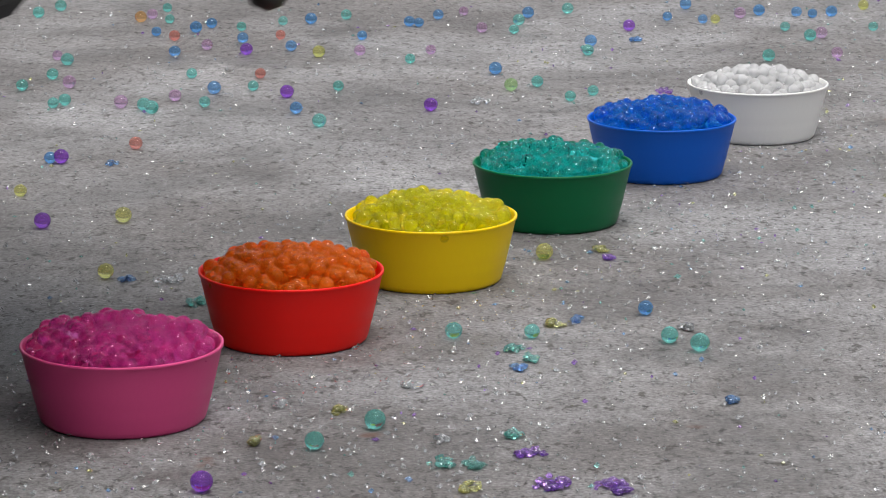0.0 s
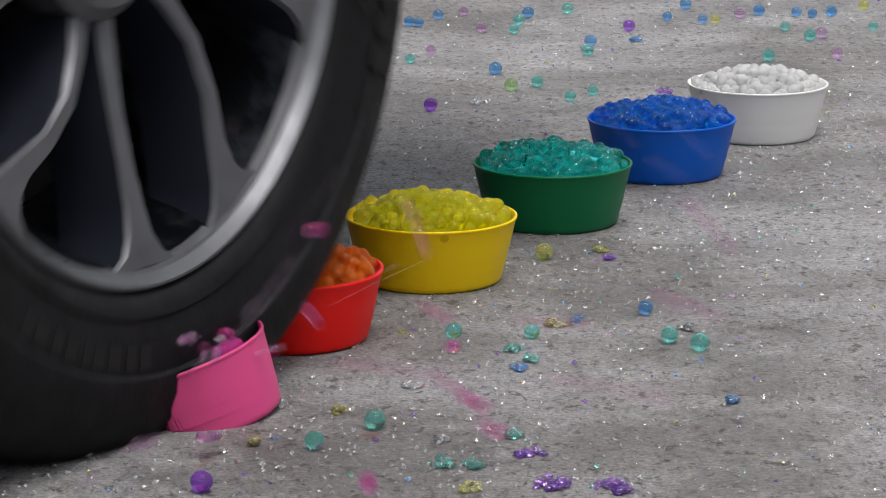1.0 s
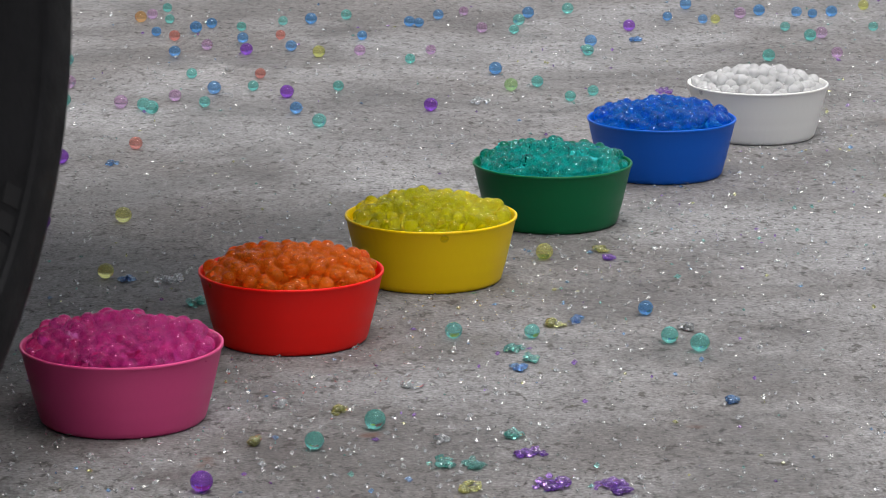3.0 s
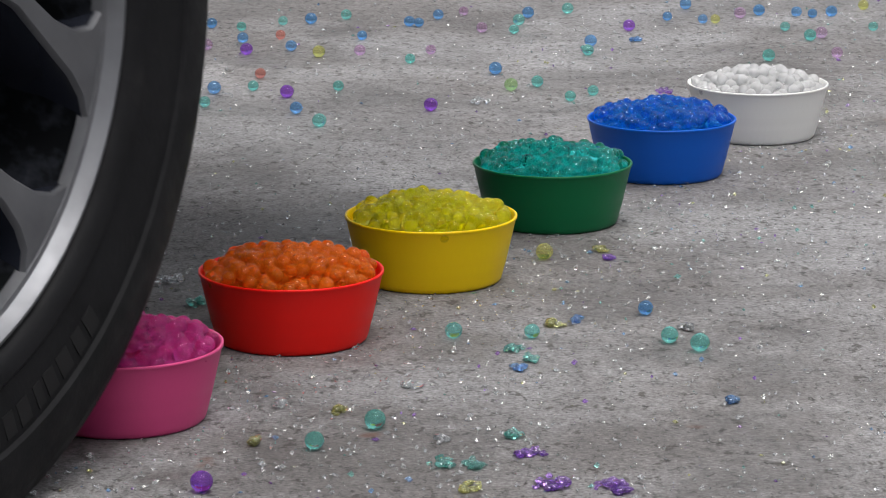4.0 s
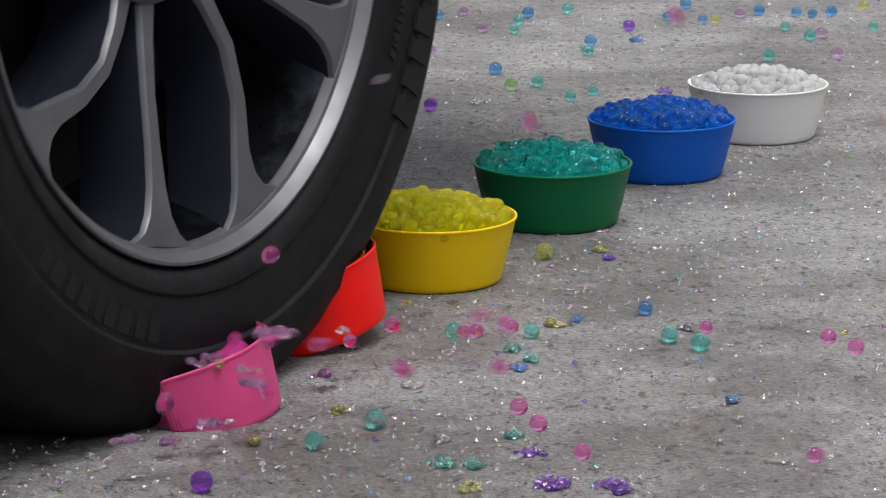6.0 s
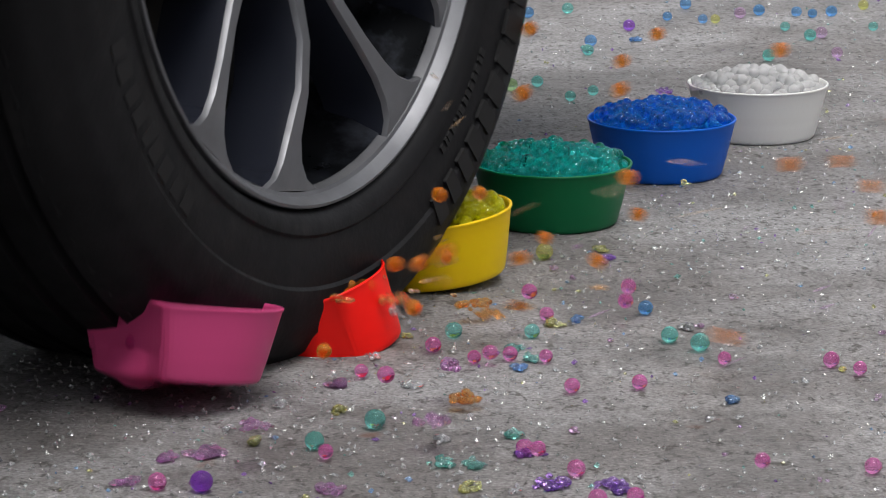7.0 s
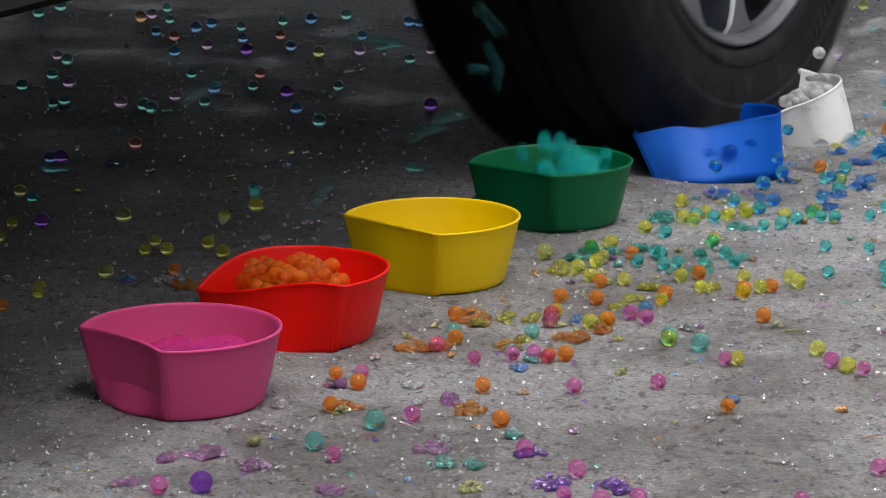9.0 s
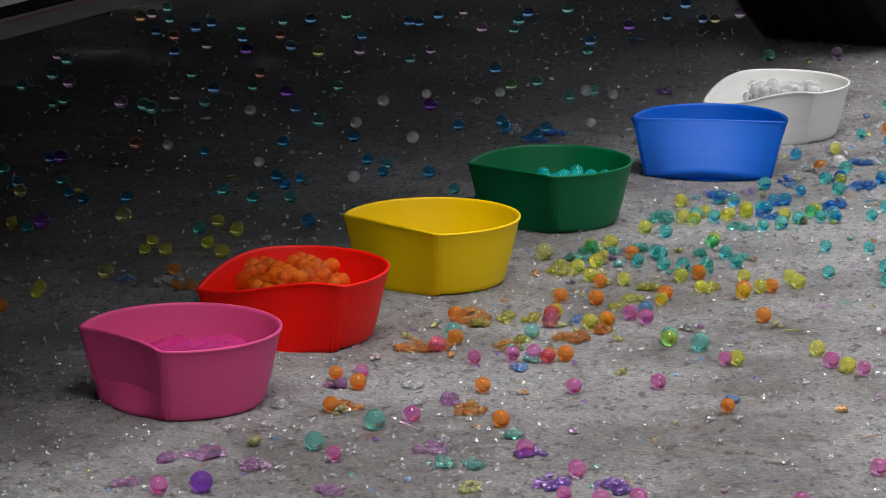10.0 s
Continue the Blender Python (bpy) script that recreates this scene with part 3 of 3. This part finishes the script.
BEAD = 0.0053
STAY = {"pink": 62, "orange": 96, "yellow": 40, "teal": 48, "blue": 36, "clear": 96}
FLOOR_UP = {"pink": 0.013, "orange": 0.019, "yellow": 0.006, "teal": 0.018, "blue": 0.006, "clear": 0.016}
WORDS = {"pink": "magenta pink", "orange": "bright orange", "yellow": "lemon yellow", "teal": "sea green", "blue": "royal blue", "clear": "colourless",
         "purple": "violet", "red": "coral red", "green": "leaf green"}


def hex_disc(radius, pitch, rng, jitter=0.12):
    pts = []
    rows = int(radius / (pitch * 0.866)) + 1
    for j in range(-rows, rows + 1):
        for i in range(-rows - 2, rows + 3):
            x, y = (i + 0.5 * (j % 2)) * pitch, j * pitch * 0.866
            if math.hypot(x, y) <= radius:
                pts.append((x + rng.uniform(-1, 1) * pitch * jitter, y + rng.uniform(-1, 1) * pitch * jitter))
    return pts


def chip(verts, faces, rng, x, y, z, size):
    """A torn, wet scrap of gel: a small uneven lump of eight faces."""
    k = len(verts)
    sx, sy, sz = (size * rng.uniform(0.5, 1.3) for _ in range(3))
    sz *= 0.7
    turn = rng.uniform(0, 6.283)
    c, s = math.cos(turn), math.sin(turn)
    for px, py, pz in ((1, 0, 0), (0, 1, 0), (-1, 0, 0), (0, -1, 0), (0, 0, 1), (0, 0, -1)):
        px, py, pz = px * sx * rng.uniform(0.6, 1.2), py * sy * rng.uniform(0.6, 1.2), pz * sz
        verts.append((x + c * px - s * py, y + s * px + c * py, z + sz * 0.75 + pz))
    for f in ((0, 1, 4), (1, 2, 4), (2, 3, 4), (3, 0, 4), (1, 0, 5), (2, 1, 5), (3, 2, 5), (0, 3, 5)):
        faces.append(tuple(k + q for q in f))


LUMP = bmesh.new()
bmesh.ops.create_icosphere(LUMP, subdivisions=2, radius=1.0)
LUMP_VERTS = [v.co.copy() for v in LUMP.verts]
LUMP.verts.index_update()
LUMP_FACES = [tuple(v.index for v in f.verts) for f in LUMP.faces]
LUMP.free()


def lump(verts, faces, rng, x, y, z, size):
    """A rounded, wet piece of a crushed bead."""
    k = len(verts)
    sx, sy, sz = size * rng.uniform(0.7, 1.4), size * rng.uniform(0.7, 1.4), size * rng.uniform(0.5, 0.9)
    shift = Vector([rng.uniform(0, 50) for _ in range(3)])
    for v in LUMP_VERTS:
        d = 1 + 0.45 * noise.noise(v * 1.4 + shift)
        verts.append((x + v.x * sx * d, y + v.y * sy * d, z + sz * 0.8 + v.z * sz * d))
    faces += [tuple(k + q for q in f) for f in LUMP_FACES]


class Bead:
    pass


def bead_at(b, e):
    """Where a bead of a bowl is at event time e."""
    s = gone(e)
    m, crush, dent, r = bowl_state(b.bowl, s)
    if b.flies and e >= b.go:
        t = e - b.go
        if t < b.air:
            f = t / b.air
            p = b.start.lerp(b.land, f)
            p.z += 0.5 * 9.81 * t * (b.air - t)
            return p
        t -= b.air
        f = min(1.0, t / 0.35)
        p = b.land.lerp(b.stop, 1 - (1 - f) ** 2)
        if t < 0.14:
            p.z += 0.5 * 9.81 * t * (0.14 - t)
        return p
    f = smooth(b.r0, b.r0 + 0.16, r)
    local = b.rest.lerp(b.final, f)
    # while the tyre is on the bowl, the beads crowd to the free side
    side = Vector((local.x, local.y, 0)).dot(N)
    if crush > 0:
        free = N * (0.022 + 0.35 * side)
        local = local.lerp(Vector((free.x + 0.4 * (local.x - N.x * side), free.y + 0.4 * (local.y - N.y * side), min(local.z, 0.03))), crush * 0.9)
    p = m @ local
    at = BOWLS[b.bowl][7][0]
    p.z += b.jump * smooth(at - 0.06, at + 0.03, r) * (1 - smooth(at + 0.04, at + 0.19, r))
    return p


def fill_bowls():
    beads = []
    spots = [Vector((*s[3], 0)) for s in BOWLS] + [Vector((*s[4], 0)) for s in BOWLS]
    for i, spec in enumerate(BOWLS):
        tone = spec[2]
        rng = random.Random(20 + i)
        milky = bead_mesh("milky_bead_" + tone, MILKY_GEL[tone], BEAD)
        sizes = [bead_mesh("gel_bead_" + tone, HEAP_GEL[tone], BEAD * f) for f in (1.0, 1.0, 0.93, 0.84)]
        heap, under = [], []
        for x, y in hex_disc(TOP_R - 0.0062, 0.0101, rng, 0.2):
            d = math.hypot(x, y) / TOP_R
            heap.append(Vector((x, y, TALL - 0.0035 + 0.0135 * (1 - d * d) + rng.uniform(-0.0032, 0.0032))))
        for x, y in hex_disc(TOP_R - 0.009, 0.0104, rng):
            d = math.hypot(x, y) / TOP_R
            under.append(Vector((x, y, TALL - 0.0125 + 0.0135 * (1 - d * d) + rng.uniform(-0.0015, 0.0015))))
        if tone == "clear":
            heap = [Vector((p.x, p.y, p.z - 0.0025)) for p in heap]
        rng.shuffle(heap)
        rng.shuffle(under)
        deep = len(under)
        heap = under + heap
        piles = []
        k = 0
        while len(piles) < STAY[tone]:
            layer = hex_disc(0.036 - 0.003 * k, 0.0106, rng)
            rng.shuffle(layer)
            piles += [Vector((x, y, FLOOR_UP[tone] + BEAD + 0.0085 * k)) for x, y in layer]
            k += 1
        for k, rest in enumerate(heap):
            b = Bead()
            b.bowl, b.rest, b.tone = i, rest, tone
            b.flies = k >= STAY[tone]
            me = sizes[rng.randrange(4)] if k >= deep or (b.flies and tone in ("pink", "yellow")) else milky
            b.final = piles[k] if not b.flies else Vector((rest.x * 0.7, rest.y * 0.7, 0.02))
            if not b.flies:
                mid = radians(0.5 * (spec[5][0] + spec[5][1]))
                b.final = b.final + (Vector((-0.004, 0.014, 0)) if tone == "orange" else Vector((math.cos(mid), math.sin(mid), 0)) * -0.013)
            b.r0 = rng.uniform(-0.22, -0.08)
            b.jump = (0.03 if tone == "pink" else 0.036) * rng.random() ** 1.5 if not b.flies else 0.0
            if b.flies:
                far_off = k < deep or rng.random() < (0.62 if tone == "pink" else 0.4 if tone == "orange" else 0.15)
                burst = far_off or rng.random() < 0.42
                left = not far_off and rng.random() < 0.16
                r_go = rng.uniform(0.2, 0.34) if left else rng.uniform(-0.205, -0.165) if burst and i == 0 else rng.uniform(-0.135, -0.075) if burst else rng.uniform(-0.16 if i == 0 else -0.10, 0.06)
                b.go = when(along_row(i) + r_go)
                b.air = rng.uniform(0.32, 0.52) if burst and i == 0 else rng.uniform(0.26, 0.42) if far_off else rng.uniform(0.16, 0.36) if burst else rng.uniform(0.10, 0.26) if not left else rng.uniform(0.1, 0.22)
                while True:
                    if left:
                        to = spots[i] + U * rng.uniform(-0.3, 0.12) - N * (0.08 + 0.35 * rng.random() ** 1.5)
                    elif far_off:
                        to = spots[i] + U * rng.uniform(-0.1, 0.9) + N * rng.uniform(0.75, 1.5)
                    elif burst:
                        to = spots[i] + U * rng.uniform(0.0, 0.9) + N * (0.07 + 0.75 * rng.random() ** 1.3)
                    else:
                        to = spots[i] + U * rng.uniform(-0.12, 0.3) + N * (0.066 + 0.42 * rng.random() ** 1.8)
                    roll = (to - spots[i]).normalized() * rng.uniform(0.0, 0.05)
                    if all((to + roll - q).length > 0.071 and (to - q).length > 0.071 for q in spots):
                        break
                b.land = Vector((to.x, to.y, BEAD * 0.97))
                b.stop = b.land + Vector((roll.x, roll.y, 0))
                b.flies = False
                b.start = bead_at(b, b.go)
                b.flies = True
            b.ob = new(tone + "_gel_bead", me)
            where = "spilled from the %s bowl onto concrete" % spec[0] if b.flies else "heaped in the %s plastic bowl" % spec[0]
            tagged(b.ob, "wet %s gel bead %s" % (WORDS[tone], where), "gel bead", "%s gel beads" % WORDS[tone])
            beads.append(b)
        # thin rods thrown far, shaped as the blurred glints of flying beads
        for k in range({"pink": 60, "orange": 30, "yellow": 44}.get(tone, 14)):
            to = spots[i] + U * rng.uniform(-0.25, 1.0) + N * (0.16 + 1.3 * rng.random())
            way = to - spots[i]
            yaw, tilt, length, thick = math.atan2(way.y, way.x), rng.uniform(0.1, 0.9) if i == 0 and k % 3 else rng.uniform(-0.5, 0.5), rng.uniform(0.008, 0.019), rng.uniform(0.0005, 0.0011)
            bm = bmesh.new()
            lathe(bm, [(-length / 2, 0.0001), (-length / 4, thick), (length / 5, thick * 0.8), (length / 2, 0.0001)], 6)
            bm.transform(Matrix.Rotation(yaw, 4, "Z") @ Matrix.Rotation(-tilt, 4, "Y"))
            b = Bead()
            b.bowl, b.tone, b.flies, b.jump, b.r0 = i, tone, False, 0.0, -0.2
            b.rest = b.final = Vector((rng.uniform(-0.02, 0.02), rng.uniform(-0.02, 0.02), 0.02))
            b.go = when(along_row(i) + (rng.uniform(-0.205, -0.170 if k % 3 else 0.0) if i == 0 else rng.uniform(-0.13, 0.03)))
            b.air = rng.uniform(0.3, 0.7) if i == 0 else rng.uniform(0.2, 0.42)
            b.land = Vector((to.x, to.y, 0.5 * length * abs(math.sin(tilt)) + thick))
            b.stop = b.land.copy()
            b.start = bead_at(b, b.go)
            b.flies = True
            b.ob = new("gel_splinter", mesh_of("gel_splinter", bm, BITS_GEL[tone]))
            tagged(b.ob, "thin wet splinter of a burst %s gel bead" % WORDS[tone], "gel splinter", "gel splinters thrown from the bowls")
            beads.append(b)
        # beads that the tyre crushes spill out in pieces
        for k in range(60):
            verts, faces = [], []
            small = k >= 14
            w = rng.uniform(0.0015, 0.004) if small else rng.uniform(0.005, 0.011)
            for _ in range(rng.randint(2, 4) if small else int(6 + w * 900)):
                r, a = w * math.sqrt(rng.random()), rng.uniform(0, 6.283)
                lump(verts, faces, rng, r * math.cos(a), r * math.sin(a), rng.uniform(0, 0.003) * (1 - r / w), rng.uniform(0.0011, 0.0026) if small else rng.uniform(0.0014, 0.0034))
            bits = bpy.data.meshes.new("crushed_bead")
            bits.from_pydata(verts, [], faces)
            bits.shade_smooth()
            shade = tone if not small or rng.random() < 0.5 else rng.choice(("clear", "clear", "pink", "yellow"))
            bits.materials.append(BITS_GEL[shade] if small else LOOSE_GEL[tone])
            b = Bead()
            b.bowl, b.tone, b.flies, b.jump, b.r0 = i, tone, False, 0.0, -0.2
            b.rest = Vector((rng.uniform(-0.02, 0.02), rng.uniform(-0.02, 0.02), 0.016))
            b.final = b.rest
            b.go = when(along_row(i) + rng.uniform(-0.12, 0.08))
            b.air = rng.uniform(0.08, 0.2)
            while True:
                side = -1 if k % 3 == 2 else 1
                to = spots[i] + U * rng.uniform(-0.14, 0.12) + N * side * (0.07 + 0.13 * rng.random() ** 1.5)
                if small:
                    side = -1 if k % 5 == 2 else 1
                    to = spots[i] + U * rng.uniform(-0.2, 0.55) + N * side * (0.07 + 0.5 * rng.random() ** 1.7)
                if all((to - q).length > 0.068 for q in spots):
                    break
            b.land = Vector((to.x, to.y, 0.0005))
            b.stop = b.land.copy()
            b.start = bead_at(b, b.go)
            b.flies = True
            b.ob = new("crushed_bead", bits)
            tagged(b.ob, ("broken %s gel bead in wet splinters on concrete" if small else "crushed %s gel beads in wet pieces beside the bowls") % WORDS[shade], "crushed bead", "crushed beads on the ground")
            beads.append(b)
    return beads


BEADS = fill_bowls()

# beads left lying from earlier runs
LYING = {
    "purple": [(-0.133, 1.735), (-0.315, 2.658), (-0.301, 2.410), (-0.011, 2.898), (0.192, 3.355), (-0.194, 3.204), (-0.143, 2.965)],
    "blue": [(-0.324, 2.658), (0.136, 2.140), (-0.264, 3.194), (-0.254, 3.344), (-0.240, 3.374), (-0.293, 3.322), (-0.211, 2.985), (-0.131, 2.884), (-0.151, 3.228), (-0.138, 3.401), (-0.082, 3.296), (-0.035, 3.386), (-0.025, 3.382), (0.050, 3.091), (0.148, 3.256), (0.236, 3.424), (0.272, 3.405), (0.336, 3.460), (0.375, 3.452), (0.391, 3.444), (0.412, 3.452), (0.090, 3.444), (-0.202, 3.278), (-0.005, 3.432), (0.261, 3.504)],
    "teal": [(-0.040, 1.861), (-0.074, 1.818), (0.007, 2.076), (0.058, 2.076), (0.147, 2.064), (0.165, 2.042), (-0.260, 2.884), (-0.268, 2.898), (-0.351, 2.912), (-0.342, 2.925), (-0.390, 3.001), (-0.369, 3.062), (-0.364, 3.143), (-0.238, 3.069), (-0.215, 2.918), (-0.108, 2.820), (-0.097, 3.001), (-0.176, 3.001), (-0.208, 3.355), (-0.102, 3.432), (-0.032, 3.153), (0.073, 3.336), (0.079, 3.393), (0.088, 3.022), (0.116, 2.947), (0.138, 2.976), (0.318, 3.167), (0.133, 3.472), (0.353, 3.355), (0.372, 3.292), (0.444, 3.355), (-0.286, 3.405), (-0.295, 3.484), (-0.410, 3.492), (-0.428, 3.444), (0.143, 3.201), (-0.167, 3.393)],
    "pink": [(-0.244, 2.947), (-0.290, 2.912), (-0.348, 3.016), (-0.235, 3.235), (0.040, 3.344), (0.022, 3.460), (-0.082, 3.201), (-0.012, 3.207), (-0.377, 3.173), (-0.307, 3.436), (0.314, 3.440), (0.385, 3.307), (0.387, 3.187)],
    "red": [(-0.259, 2.719), (-0.173, 3.069), (-0.272, 3.292), (-0.165, 3.300)],
    "orange": [(-0.317, 3.413)],
    "yellow": [(-0.332, 2.525), (-0.237, 2.246), (-0.242, 2.430), (0.073, 2.305), (-0.122, 3.190), (0.285, 3.405), (0.452, 3.500)],
    "green": [(0.063, 3.001)],
}


def strew():
    rng = random.Random(8)
    for tone, places in LYING.items():
        sizes = [bead_mesh("lying_bead_" + tone, LOOSE_GEL[tone], r, 0.94) for r in (0.0052, 0.0058, 0.0064)]
        for x, y in places:
            k = 2 if tone == "purple" else rng.randrange(3)
            ob = new("gel_bead", sizes[k])
            ob.matrix_basis = pose(x, y, (0.0052, 0.0058, 0.0064)[k] * 0.94, 0, 0, rng.uniform(0, 360))
            tagged(ob, "single wet %s gel bead lying on concrete" % WORDS[tone], "gel bead", "loose gel beads on the ground")


strew()

# crushed beads: colour, place, half width
CLUMPS = [("teal", -0.001, 1.788, 0.007), ("teal", 0.017, 1.783, 0.006), ("yellow", 0.015, 1.740, 0.007), ("purple", 0.051, 1.806, 0.009), ("purple", 0.094, 1.740, 0.010), ("purple", 0.060, 1.746, 0.011), ("teal", 0.046, 2.042, 0.006), ("teal", 0.056, 2.017, 0.005), ("blue", 0.048, 1.996, 0.004), ("clear", -0.020, 1.954, 0.005), ("clear", -0.098, 1.910, 0.004), ("yellow", -0.109, 1.829, 0.004), ("yellow", -0.062, 1.895, 0.004), ("yellow", 0.075, 2.109, 0.006), ("teal", 0.041, 1.842, 0.004), ("clear", -0.001, 1.833, 0.004)]
CLUMPS += [("blue", -0.221, 2.234, 0.005), ("teal", -0.167, 2.167, 0.006), ("blue", -0.272, 2.652, 0.005), ("yellow", 0.116, 2.332, 0.005), ("purple", 0.120, 2.304, 0.004), ("teal", 0.144, 3.237, 0.006), ("clear", 0.034, 2.937, 0.008), ("purple", 0.204, 2.989, 0.007), ("blue", 0.195, 3.290, 0.006), ("clear", -0.191, 2.234, 0.010), ("clear", 0.160, 2.097, 0.004), ("blue", 0.089, 2.120, 0.004), ("blue", 0.175, 1.920, 0.004)]


def crushed():
    rng = random.Random(5)
    for tone, x, y, w in CLUMPS:
        verts, faces = [], []
        for _ in range(int(6 + w * 1300)):
            r = w * math.sqrt(rng.random())
            a = rng.uniform(0, 6.283)
            lump(verts, faces, rng, r * math.cos(a), r * math.sin(a) * 1.3, rng.uniform(0, 0.0015), rng.uniform(0.0012, 0.0030))
        me = bpy.data.meshes.new("crushed_bead")
        me.from_pydata(verts, [], faces)
        me.shade_smooth()
        me.materials.append(BITS_GEL[tone])
        ob = new("crushed_bead", me)
        ob.matrix_basis = pose(x, y, 0)
        tagged(ob, "crushed %s gel bead in small wet pieces on concrete" % WORDS[tone], "crushed bead", "crushed beads on the ground")
    # fine bits all over
    for tone, count in (("clear", 16000), ("teal", 600), ("purple", 500), ("blue", 400), ("yellow", 400)):
        verts, faces = [], []
        while len(verts) < count * 6:
            y = rng.uniform(1.65, 3.6)
            x = rng.uniform(-0.15, 0.15) * y
            n = noise.noise(Vector((x * 5, y * 3.2, 0.3)))
            near = math.exp(-abs((Vector((x, y, 0)) - START).dot(N) - 0.03) / 0.16)
            if rng.random() < 0.18 + 0.55 * max(0, n) + 0.5 * near:
                chip(verts, faces, rng, x, y, 0, 0.0004 + 0.0022 * rng.random() ** 4.5)
        me = bpy.data.meshes.new("gel_bits")
        me.from_pydata(verts, [], faces)
        me.materials.append(BITS_GEL[tone])
        tagged(new("gel_bits", me), "tiny scattered %s bits of broken gel on concrete" % WORDS[tone], "gel bits", kind="stuff")


crushed()


# ================= what moves =================
def motions():
    # the car and its turning wheels
    rows = []
    spin = [[], [], [], []]
    for t in [k / 15 for k in range(0, 151)]:
        s = run(t)
        p = START + U * s
        rows.append((t, pose(p.x, p.y, sink(s), 0, 0, -math.degrees(HEAD))))
        a = -172.0 * s
        spin[0].append((t, pose(0, 0, HUB_Z, a + PHASE, CAMBER, STEER)))
        spin[1].append((t, pose(0, REAR, HUB_Z, a)))
        spin[2].append((t, pose(-1.645, 0, HUB_Z, -a, 0, 180)))
        spin[3].append((t, pose(-1.645, REAR, HUB_Z, -a, 0, 180)))
    walk(CAR, rows)
    for hub, turn in zip(WHEELS, spin):
        walk(hub, turn)
    # bowls and the strips of their walls
    for i, (bowl, strips) in enumerate(BOWL_OBS):
        states = [(t, bowl_state(i, gone(real(t)))) for t in GRID]
        walk(bowl, thin([(t, st[0]) for t, st in states]))
        poses = [(t, stave_poses(ring(BOWLS[i], st[1], st[2], st[3]), BOWLS[i][0] in FOLD)) for t, st in states]
        for k, strip in enumerate(strips):
            walk(strip, thin([(t, ms[k]) for t, ms in poses]))
    # beads
    for b in BEADS:
        walk(b.ob, thin([(t, Matrix.Translation(bead_at(b, real(t)))) for t in GRID]))


PHASE = 0.0
motions()
